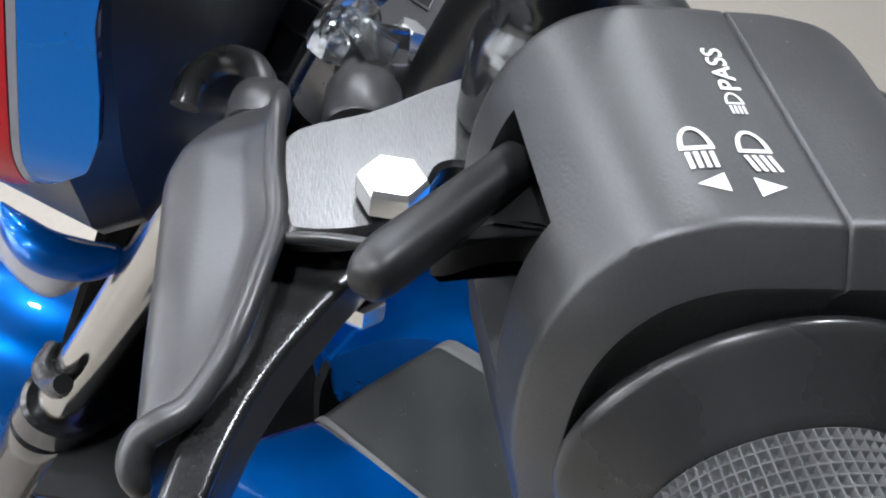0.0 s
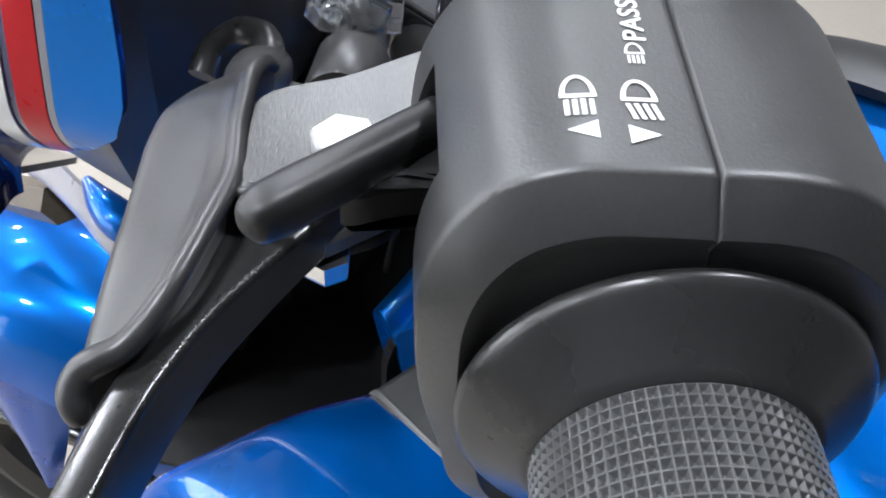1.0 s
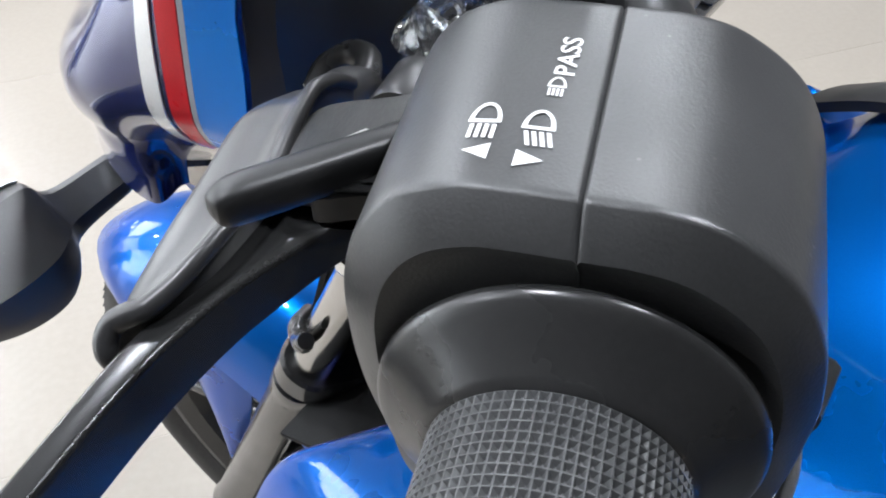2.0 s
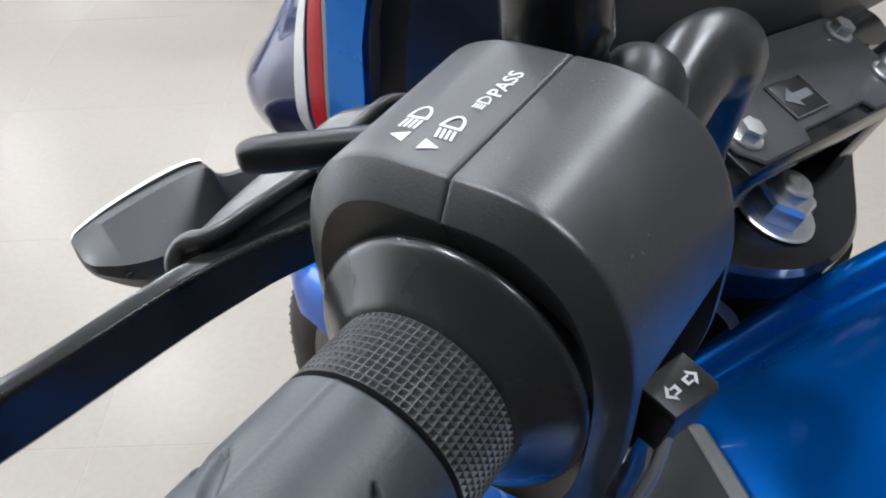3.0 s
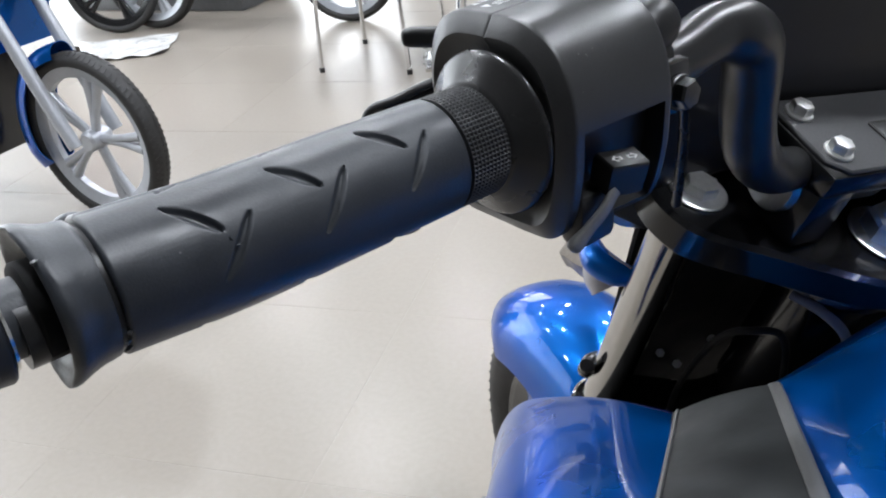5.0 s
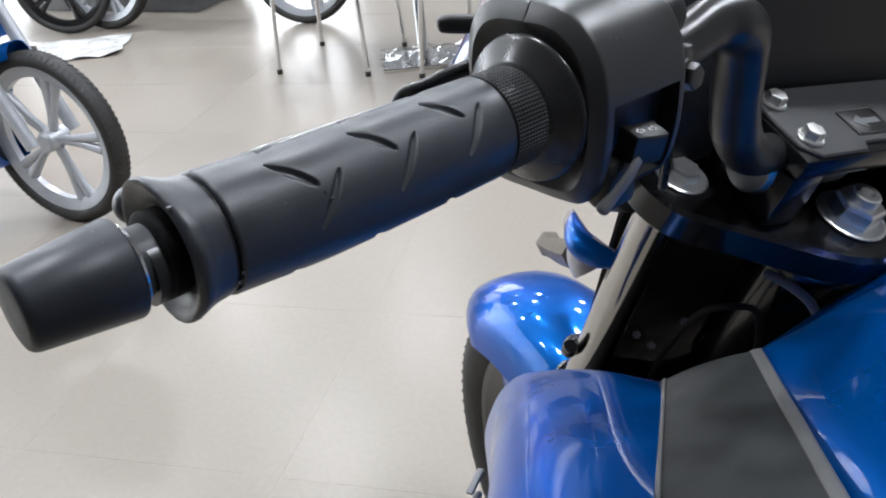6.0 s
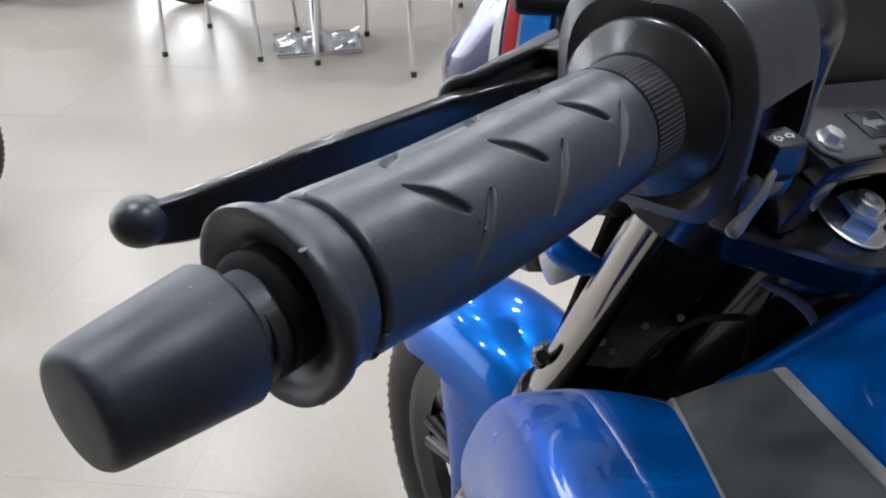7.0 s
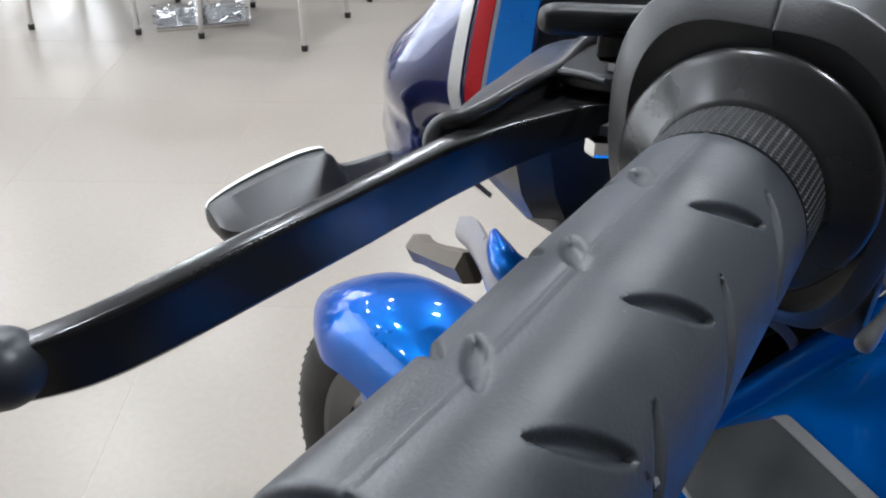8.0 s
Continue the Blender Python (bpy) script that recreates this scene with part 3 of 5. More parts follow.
web = [(0.1290, 0.0478, 0), (0.1340, 0.0440, 0), (0.1390, 0.0398, 0), (0.1440, 0.0330, 0), (0.1440, 0.0270, 0), (0.1300, 0.0270, 0), (0.1316, 0.0340, 0), (0.1306, 0.0400, 0), (0.1284, 0.0455, 0)]
part("trigger_web", slab([(p.x, p.y) for p in curve(web, 48, True)], 0.0110, 0.0190, 0.0016), PLASTIC_DARK, trigger, "", SWITCH)

# indicator slider and horn paddle
knob = Matrix.Translation((0.1288, -0.0385, -0.0080)) @ Matrix.Scale(0.66, 4) @ Euler((radians(14), radians(4), radians(-14))).to_matrix().to_4x4()
bm = loft([[(x * k, y * k, z) for x, y in ((-0.0115, -0.0070), (0.0100, -0.0085), (0.0118, -0.0065), (0.0118, 0.0075), (-0.0120, 0.0085))] for z, k in ((-0.0125, 0.80), (-0.0105, 0.96), (0.0040, 1.0), (0.0058, 0.97), (0.0065, 0.90))])
slider = part("indicator_slider", bm, PLASTIC_DARK, switch, "black turn indicator slider with white arrows", SWITCH_LOW @ knob, 40)
for dx, turn in ((-0.0045, -1), (0.0045, 1)):
    t = turn
    poly = [(0.0034 * t, 0.0), (0.0002 * t, 0.0030), (0.0002 * t, 0.0014), (-0.0030 * t, 0.0014), (-0.0030 * t, -0.0014), (0.0002 * t, -0.0014), (0.0002 * t, -0.0030)]
    inner_poly = [(p[0] * 0.55, p[1] * 0.5) for p in poly]
    bm = bmesh.new()
    for i in range(7):
        j = (i + 1) % 7
        bm.faces.new([bm.verts.new((q[0] + dx, q[1] - 0.0005, 0.0068)) for q in (poly[i], poly[j], inner_poly[j], inner_poly[i])])
    part("turn_arrow", bm, PRINT, slider, "white printed arrow", SWITCH_LOW @ knob)
bm = bar([(0.1240, -0.0400, -0.0140), (0.1180, -0.0402, -0.0190), (0.1120, -0.0386, -0.0245), (0.1078, -0.0370, -0.0285), (0.1062, -0.0364, -0.0300), (0.1056, -0.0362, -0.0306)], [0.0014, 0.0013, 0.0013, 0.0021, 0.0019, 0.0010], [0.0024, 0.0024, 0.0023, 0.0028, 0.0024, 0.0012], SOFT, 30)
paddle = part("horn_paddle", bm, PADDLE, switch, "grey horn paddle", SWITCH_LOW, 60)
part("paddle_mount", block(0.1120, 0.1300, -0.0360, -0.0250, -0.034, -0.014, 0.003), PLASTIC_DARK, switch, "", SWITCH_LOW)

# bracket, clutch lever and its rubber boot
ring = spin([(0.1640, 0.0120), (0.1640, 0.0168), (0.1650, 0.0176), (0.1920, 0.0176), (0.1930, 0.0168), (0.1930, 0.0120)], 48)
perch = part("lever_bracket", slab([(p.x, p.y) for p in curve([(0.1470, 0.0555, 0), (0.1520, 0.0590, 0), (0.1740, 0.0590, 0), (0.1840, 0.0420, 0), (0.1950, 0.0270, 0), (0.2010, 0.0130, 0), (0.1830, 0.0080, 0), (0.1680, 0.0170, 0), (0.1670, 0.0290, 0), (0.1580, 0.0340, 0), (0.1490, 0.0425, 0)], 60, True)], -0.0100, -0.0045, 0.0010, ring), BRACKET, bike, "satin grey metal clutch lever bracket", LEVER_AT, 40)
part("bracket_lower_plate", slab([(p.x, p.y) for p in curve([(0.1440, 0.0520, 0), (0.1500, 0.0600, 0), (0.1720, 0.0560, 0), (0.1800, 0.0360, 0), (0.1720, 0.0160, 0), (0.1560, 0.0340, 0)], 40, True)], -0.0240, -0.0190, 0.0010), BRACKET, perch, "", LEVER_AT, 40)
part("pivot_bolt", hexagon_bolt(0.0112, 0.0062), PLATED, perch, "bright plated hexagon pivot bolt", LEVER_AT @ Matrix.Translation((0.1555, 0.0402, -0.0046)) @ Matrix.Rotation(radians(20), 4, "Z"), 20)
part("pivot_nut", hexagon_bolt(0.0085, 0.0060), STEEL, perch, "bright plated nut", LEVER_AT @ facing((0.1520, 0.0438, -0.0240), (0, 0, -1)), 20)
part("clamp_bolt", hexagon_bolt(0.0105, 0.0066, 0.0072), BRACKET, perch, "dull grey clamp bolt", LEVER_AT @ facing((0.1880, -0.0225, -0.0100), (0.0, -1, 0.0), 12), 20)
part("clamp_ear", block(0.1780, 0.1960, -0.0225, -0.004, -0.0190, 0.0020, 0.002), BLACK_METAL, perch, "", LEVER_AT)


LEVER = [(p[0], p[1] + 0.011 * max(0.0, min(1.0, (0.150 - p[0]) / 0.155)), p[2] - 0.0016 * max(0.0, min(1.0, (0.150 - p[0]) / 0.03))) for p in ((0.1600, 0.0470, -0.0180), (0.1500, 0.0530, -0.0184), (0.1400, 0.0576, -0.0200), (0.1280, 0.0628, -0.0216), (0.1160, 0.0664, -0.0230), (0.1050, 0.0684, -0.0238), (0.0900, 0.0700, -0.0247), (0.0700, 0.0718, -0.0257), (0.0450, 0.0755, -0.0274), (0.0180, 0.0818, -0.0312), (0.0040, 0.0862, -0.0330), (-0.0080, 0.0926, -0.0341))]
BLADE = [(-1, -0.84), (-0.7, -1), (0.7, -1), (1, -0.84), (1, 0.74), (0.985, 0.82), (0.94, 0.89), (0.86, 0.945), (0.74, 0.985), (0.58, 1), (-0.58, 1), (-0.74, 0.985), (-0.86, 0.945), (-0.94, 0.89), (-0.985, 0.82), (-1, 0.74)]
lever = part("clutch_lever", bar(LEVER, [0.0096, 0.0084, 0.0064, 0.0048, 0.0039, 0.0036, 0.0033, 0.0031, 0.0032, 0.0033, 0.0034, 0.0034], [0.0052, 0.0058, 0.0066, 0.0074, 0.0080, 0.0083, 0.0084, 0.0085, 0.0086, 0.0085, 0.0080, 0.0066], BLADE, 80), LEVER_METAL, bike, "flat black clutch lever", LEVER_AT, 30)
bm = bmesh.new()
bmesh.ops.create_uvsphere(bm, u_segments=32, v_segments=20, radius=0.0092)
for v in bm.verts:
    v.co.z *= 0.92
    v.co = v.co + Vector((-0.0090, 0.1040, -0.0340))
part("lever_ball", bm, WEIGHT_BLACK, lever, "rounded ball end", LEVER_AT, 80)


def boot_shell():
    """Rubber hood over the bracket: a rolled bead on the rider's side, sloping away to the front."""
    cut = [(0.1126, 0.0774, 0.0797, -0.0182, -0.0232), (0.1146, 0.0752, 0.0797, -0.0160, -0.0224), (0.1165, 0.0722, 0.0797, -0.0135, -0.0216), (0.1200, 0.0692, 0.0800, -0.0118, -0.0208), (0.1290, 0.0648, 0.0804, -0.0090, -0.0195), (0.1400, 0.0618, 0.0808, -0.0070, -0.0185), (0.1510, 0.0598, 0.0812, -0.0058, -0.0185), (0.1620, 0.0604, 0.0817, -0.0046, -0.0185), (0.1710, 0.0608, 0.0818, -0.0036, -0.0180), (0.1770, 0.0606, 0.0796, -0.0029, -0.0160), (0.1850, 0.0600, 0.0748, -0.0050, -0.0160), (0.1920, 0.0598, 0.0722, -0.0095, -0.0190), (0.2000, 0.0604, 0.0704, -0.0150, -0.0230), (0.2050, 0.0630, 0.0685, -0.0190, -0.0240)]
    lines = list(zip(*[curve([(c[0], c[k], 0) for c in cut], 70) for k in (1, 2, 3, 4)]))
    rings = []
    for i, (a, b, c, d) in enumerate(lines):
        s, y0, y1, z0, z1 = a.x, a.y, b.y, c.y, d.y
        w = y1 - y0
        bead = min(0.0010, w * 0.2)
        ring = [(s, y0 + bead, z0 - 0.0125), (s, y0, z0 - 0.0075), (s, y0 - bead * 0.35, z0 - 0.0025)]
        for q in range(7):
            ang = math.radians(200 - q * 34)
            ring.append((s, y0 + bead * 0.75 + bead * math.cos(ang), z0 + bead * math.sin(ang)))
        ring += [(s, y0 + w * 0.30, z0 + (z1 - z0) * 0.12 - 0.0006), (s, y0 + w * 0.55, z0 + (z1 - z0) * 0.28), (s, y0 + w * 0.80, z0 + (z1 - z0) * 0.46), (s, y0 + w * 0.90, z0 + (z1 - z0) * 0.58), (s, y0 + w * 0.97, z0 + (z1 - z0) * 0.78), (s, y1, z1 - 0.002), (s, y1 - w * 0.02, z1 - 0.010), (s, y1 - w * 0.08, z1 - 0.017)]
        rings.append(ring)
    return loft(rings)


boot = part("lever_boot", boot_shell(), RUBBER_BOOT, bike, "dark grey rubber boot over the lever pivot", LEVER_AT, 85)
bead = [(0.2000, 0.0606, -0.0145), (0.1920, 0.0600, -0.0085), (0.1850, 0.0602, -0.0045), (0.1780, 0.0606, -0.0026), (0.1700, 0.0608, -0.0034), (0.1620, 0.0606, -0.0044), (0.1510, 0.0598, -0.0056), (0.1400, 0.0620, -0.0068), (0.1290, 0.0650, -0.0088), (0.1227, 0.0680, -0.0112), (0.1175, 0.0715, -0.0132), (0.1160, 0.0748, -0.0145), (0.1148, 0.0778, -0.0163), (0.1128, 0.0792, -0.0188), (0.1112, 0.0790, -0.0212), (0.1106, 0.0784, -0.0236)]
part("boot_bead", tube(bead, [0.0018, 0.0018, 0.0018, 0.0019, 0.0020, 0.0020, 0.0020, 0.0020, 0.0020, 0.0021, 0.0023, 0.0025, 0.0025, 0.0025, 0.0023, 0.0018], 16, 110), RUBBER_BOOT, boot, "rolled rubber edge", LEVER_AT, 60)
part("boot_cap", bar([(0.1970, 0.0660, -0.0210), (0.2040, 0.0655, -0.0215), (0.2120, 0.0648, -0.0240), (0.2180, 0.0642, -0.0275), (0.2200, 0.0640, -0.0290)], [0.0062, 0.0068, 0.0066, 0.0052, 0.0025], [0.0055, 0.0062, 0.0060, 0.0048, 0.0022], SOFT, 24), RUBBER_BOOT, boot, "rounded rubber cap", LEVER_AT, 60)
part("boot_tab", tube([(0.1480, 0.0610, -0.0072), (0.1468, 0.0550, -0.0058), (0.1456, 0.0490, -0.0050), (0.1440, 0.0420, -0.0048)], 0.0012, 10, 24), RUBBER_SOFT, boot, "", LEVER_AT)

# clutch cable with its adjuster
adjuster = part("cable_adjuster", loft([[(x, r * math.sin(2 * math.pi * i / 24), r * math.cos(2 * math.pi * i / 24)) for i in range(24)] for x, r in ((0, 0.0080), (0.001, 0.0086), (0.016, 0.0086), (0.017, 0.0078), (0.018, 0.0066), (0.032, 0.0062), (0.036, 0.0045))]), RUBBER_BOOT, bike, "dark grey cable adjuster sleeve", LEVER_AT @ Matrix.Translation((0.1860, 0.0440, -0.0140)) @ Matrix.Rotation(radians(-6), 4, "Z"), 40)
part("clutch_cable", tube([(0.220, 0.041, -0.0140), (0.250, 0.040, -0.020), (0.285, 0.046, -0.040), (0.31, 0.058, -0.080), (0.33, 0.075, -0.14)], 0.0032, 12, 50), RUBBER_SOFT, bike, "black clutch cable", LEVER_AT)
part("cable_hook", tube([(0.2150, 0.0645, -0.0270), (0.2250, 0.0655, -0.0268), (0.2340, 0.0690, -0.0275), (0.2380, 0.0760, -0.0295), (0.2350, 0.0830, -0.0335), (0.2290, 0.0850, -0.0380)], 0.0038, 12, 40), RUBBER_SOFT, bike, "black curved cable end", LEVER_AT)
for k in range(3):
    part("film_wrap", tube([(0.2060 + 0.004 * k, 0.0400 - 0.004 * k, -0.008), (0.216, 0.044 + 0.003 * k, -0.004 - 0.002 * k), (0.228, 0.040 + 0.004 * k, -0.006), (0.240, 0.046 - 0.004 * k, -0.010)], [0.0045, 0.006, 0.0035, 0.005], 7, 14, flat=0.5), ACRYLIC, adjuster, "crumpled clear protective film", LEVER_AT, 10)

# mirror stem above the bracket
stem = part("mirror_stem", loft([[(0.1830 + dx + r * math.cos(2 * math.pi * i / 32), 0.0100 + dy + r * math.sin(2 * math.pi * i / 32), z) for i in range(32)] for z, r, dx, dy in ((-0.004, 0.0150, 0, 0), (0.012, 0.0150, 0, 0), (0.0150, 0.0140, 0, 0), (0.018, 0.0120, 0, 0), (0.024, 0.0118, 0.0, 0.001), (0.027, 0.0140, 0.001, 0.002), (0.060, 0.0130, 0.004, 0.006), (0.075, 0.0090, 0.006, 0.008), (0.130, 0.0065, 0.014, 0.018))]), BLACK_METAL, bike, "black mirror stem with a rubber cover", LEVER_AT, 40)
part("mirror_boss", tube([(0.1660, -0.0060, 0.004), (0.1760, -0.0090, 0.010), (0.1880, -0.0090, 0.014), (0.1980, -0.0030, 0.012)], [0.0090, 0.0110, 0.0110, 0.0090], 20, 24), PLASTIC_DARK, stem, "", LEVER_AT)

# ---- the motorcycle: front end ----
lobe = [(p.x, p.y) for p in curve([(-0.030, 0.0, 0), (-0.022, 0.024, 0), (0.0, 0.032, 0), (0.030, 0.020, 0), (0.080, -0.012, 0), (0.110, -0.018, 0), (0.140, -0.012, 0), (0.190, 0.020, 0), (0.220, 0.032, 0), (0.242, 0.024, 0), (0.250, 0.0, 0), (0.240, -0.030, 0), (0.200, -0.058, 0), (0.150, -0.090, 0), (0.110, -0.098, 0), (0.070, -0.090, 0), (0.020, -0.058, 0), (-0.020, -0.030, 0)], 110, True)]
yoke = part("top_yoke", slab(lobe, -0.030, -0.006, 0.003), BLACK_METAL, bike, "glossy black top yoke", STEER)
part("stem_nut", hexagon_bolt(0.030, 0.014, 0.024), PLATED, yoke, "large bright steering stem nut", STEER @ Matrix.Translation((0.102, -0.058, -0.005)) @ Matrix.Rotation(radians(10), 4, "Z"), 20)
part("stem_cap", spin([(0.0, 0.004), (0.0, 0.0098), (0.006, 0.0098), (0.0072, 0.0086), (0.0072, 0.0050), (0.003, 0.0045), (0.003, 0.0005)], 32), PLATED, yoke, "bright ring nut", STEER @ Matrix.Translation((0.102, -0.058, 0.0085)) @ Matrix.Rotation(radians(-90), 4, "Y"), 30)
for x in (0.0, 2 * MID - 0.08):
    part("fork_cap", hexagon_bolt(0.019, 0.008, 0.0180), PLATED, yoke, "bright fork cap bolt", STEER @ Matrix.Translation((x, 0, -0.0055)), 20)
part("ignition_lock", spin([(-0.026, 0.012), (-0.026, 0.0175), (-0.024, 0.019), (0.0, 0.019), (0.006, 0.0150), (0.006, 0.004)], 36), STEEL, yoke, "bright ignition lock barrel", STEER @ Matrix.Translation((0.055, -0.030, 0.008)) @ Matrix.Rotation(radians(-90), 4, "Y"), 30)

part("lower_holder", spin([(0.020, 0.008), (0.020, 0.0175), (0.022, 0.0190), (0.094, 0.0190), (0.096, 0.0175), (0.096, 0.008)], 40), SILVER, yoke, "silver half-round handlebar holder", STEER @ Matrix.Translation((0, -0.024, 0.022)), 40)
riser = part("handlebar_clamp", block(0.024, 0.196, -0.056, 0.010, 0.0335, 0.0490, 0.003), BLACK_METAL, bike, "cast black handlebar clamp with four bright bolts", STEER)
part("clamp_top", slab([(p[0], p[1]) for p in ((0.026, -0.044), (0.036, -0.0545), (0.076, -0.0545), (0.080, -0.048), (0.140, -0.048), (0.144, -0.0545), (0.184, -0.0545), (0.194, -0.044), (0.194, 0.004), (0.184, 0.0085), (0.036, 0.0085), (0.026, 0.004))], 0.0485, 0.0515, 0.0010), CAST_BLACK, riser, "", STEER)
for x in (0.039, 0.181):
    part("clamp_base", block(x - 0.014, x + 0.014, -0.054, 0.008, -0.006, 0.0335, 0.003), BLACK_METAL, riser, "black lower half of the clamp", STEER)
    for y in (-0.0387, -0.0048):
        part("clamp_bolt", hexagon_bolt(0.0115, 0.0070, 0.0085), PLATED, riser, "bright hexagon bolt", STEER @ Matrix.Translation((x, y, 0.0517)) @ Matrix.Rotation(radians(17 * x * 100), 4, "Z"), 20)
bm = block(0.080, 0.112, -0.042, -0.020, 0.0512, 0.0524, 0.0004)
emblem = part("emblem_plate", bm, PLASTIC_DARK, riser, "small raised plate with a pale arrow", STEER)
bm = block(0.0800, 0.1120, -0.0422, -0.0414, 0.0522, 0.0530, 0)
for x0, x1, y0, y1 in ((0.0800, 0.1120, -0.0206, -0.0198), (0.0800, 0.0808, -0.0413, -0.0207), (0.1112, 0.1120, -0.0413, -0.0207)):
    block(x0, x1, y0, y1, 0.0522, 0.0530, 0, bm)
part("emblem_rim", bm, STEEL, emblem, "", STEER)
part("emblem_arrow", slab([(0.084, -0.031), (0.094, -0.0245), (0.094, -0.0285), (0.108, -0.0285), (0.108, -0.0335), (0.094, -0.0335), (0.094, -0.0375)], 0.0523, 0.0528, 0.0001), PAD_EDGE, emblem, "pale printed arrow", STEER)

for x in (-0.006, 2 * MID - 0.074):
    leg = part("fork_leg", loft([[(x + r * math.cos(2 * math.pi * i / 40), r * math.sin(2 * math.pi * i / 40), z) for i in range(40)] for z, r in ((-0.006, 0.0172), (-0.20, 0.0172), (-0.34, 0.0172))]), FORK_CHROME, bike, "chrome fork tube", FORK)
    part("fork_slider", loft([[(x + r * math.cos(2 * math.pi * i / 40), r * math.sin(2 * math.pi * i / 40), z) for i in range(40)] for z, r in ((-0.33, 0.018), (-0.335, 0.0245), (-0.36, 0.0235), (-0.365, 0.0215), (-0.70, 0.0215), (-0.74, 0.024), (-0.75, 0.018))]), BLACK_METAL, leg, "black fork slider", FORK)
lower = part("lower_yoke", slab([(px_, py_ * 0.8) for px_, py_ in lobe], -0.330, -0.300, 0.003), BLACK_METAL, bike, "black lower yoke", FORK)
part("hose_clip", tube([(0.004, 0.022, -0.262), (-0.014, 0.020, -0.257), (-0.024, 0.012, -0.250), (-0.030, 0.006, -0.238), (-0.033, 0.004, -0.226)], [0.006, 0.007, 0.0065, 0.0075, 0.006], 12, 30), RUBBER_SOFT, lower, "black hose guide", FORK)
part("steering_stem", loft([[(0.105 + r * math.cos(2 * math.pi * i / 28), -0.055 + r * math.sin(2 * math.pi * i / 28), z) for i in range(28)] for z, r in ((-0.03, 0.034), (-0.05, 0.036), (-0.24, 0.034))]), BLACK_METAL, bike, "black steering head", FORK)

WHEEL_R = 0.30


def wheel(parent, frame_, radius, half, rim_mat, label, spokes=5, wall=1.0):
    """A tyre, a cast rim with spokes and a hub; x is the axle."""
    n = 84
    r = radius
    d = wall
    tyre = part("tyre", spin([(-half * 0.55, r - 0.072 * d), (-half * 0.85, r - 0.060 * d), (-half, r - 0.040 * d), (-half * 0.96, r - 0.026 * d), (-half * 0.80, r - 0.012 * d), (-half * 0.45, r - 0.003), (0, r), (half * 0.45, r - 0.003), (half * 0.80, r - 0.012 * d), (half * 0.96, r - 0.026 * d), (half, r - 0.040 * d), (half * 0.85, r - 0.060 * d), (half * 0.55, r - 0.072 * d)], n, caps=False), TYRE, parent, "black road tyre", frame_, 50)
    bm = bmesh.new()
    for i in range(n):
        for side in (-1, 1):
            a = 2 * math.pi * (i + (0.5 if side > 0 else 0)) / n
            quad = [(side * half * u, (r - d) , a + w) for u, d, w in ((0.20, 0.0005, 0.010), (0.28, 0.0012, -0.018), (0.84, 0.0130 * d, 0.004), (0.78, 0.0100 * d, 0.030))]
            lower_ = [bm.verts.new((x, q * math.sin(t), q * math.cos(t))) for x, q, t in quad]
            upper_ = [bm.verts.new((x * 1.02, (q + 0.0015) * math.sin(t), (q + 0.0015) * math.cos(t))) for x, q, t in quad]
            bm.faces.new(upper_)
            for k in range(4):
                bm.faces.new((lower_[k], lower_[(k + 1) % 4], upper_[(k + 1) % 4], upper_[k]))
    part("tread", bm, TYRE, tyre, "", frame_)
    e = r + 0.070 * (1 - d)
    rim = part("rim", spin([(-half * 0.60, e - 0.078), (-half * 0.66, e - 0.066), (-half * 0.58, e - 0.064), (-half * 0.5, e - 0.080), (-half * 0.25, e - 0.098), (half * 0.25, e - 0.098), (half * 0.5, e - 0.080), (half * 0.58, e - 0.064), (half * 0.66, e - 0.066), (half * 0.60, e - 0.078), (half * 0.3, e - 0.106), (-half * 0.3, e - 0.106), (-half * 0.60, e - 0.078)], n, caps=False), rim_mat, parent, label, frame_, 40)
    for i in range(spokes):
        a = 2 * math.pi * i / spokes + 0.3
        for fork in (-0.11, 0.11):
            p, q = a + fork * 0.35, a + fork
            line = [(0, 0.028 * math.sin(p), 0.028 * math.cos(p)), (0, 0.11 * math.sin(a + fork * 0.7), 0.11 * math.cos(a + fork * 0.7)), (0, (e - 0.100) * math.sin(q), (e - 0.100) * math.cos(q))]
            part("spoke", tube(line, [0.015, 0.0125, 0.018], 10, 12), rim_mat, rim, "", frame_)
    part("hub", spin([(-0.045, 0.010), (-0.045, 0.026), (-0.036, 0.034), (0.036, 0.034), (0.045, 0.026), (0.045, 0.010)], 36), rim_mat, rim, "", frame_)
    return tyre


AXLE = BIKE @ Matrix.Translation((0.145, 0.390, -0.700))
wheel(bike, AXLE, WHEEL_R, 0.037, BLACK_METAL, "black cast front rim")
part("front_axle", spin([(-0.125, 0.008), (0.125, 0.008)], 20), STEEL, bike, "", AXLE)


def fender(a0, a1, radius, half, skirt):
    rows = []
    for i in range(26):
        u = i / 25
        a = math.radians(a0 + (a1 - a0) * u)
        tip = min(1.0, 0.62 + 1.6 * min(u, 1 - u) ** 0.7)
        row = []
        for j in range(15):
            t = -1 + 2 * j / 14
            w = half * tip * math.sin(t * math.pi / 2 * 0.98)
            drop = skirt * (1 - math.cos(t * math.pi / 2 * 0.98)) ** 1.3 * (0.8 + 1.1 * u)
            q = radius - drop
            row.append((w, q * math.cos(a), q * math.sin(a)))
        rows.append(row)
    return sheet(rows, 0.003)


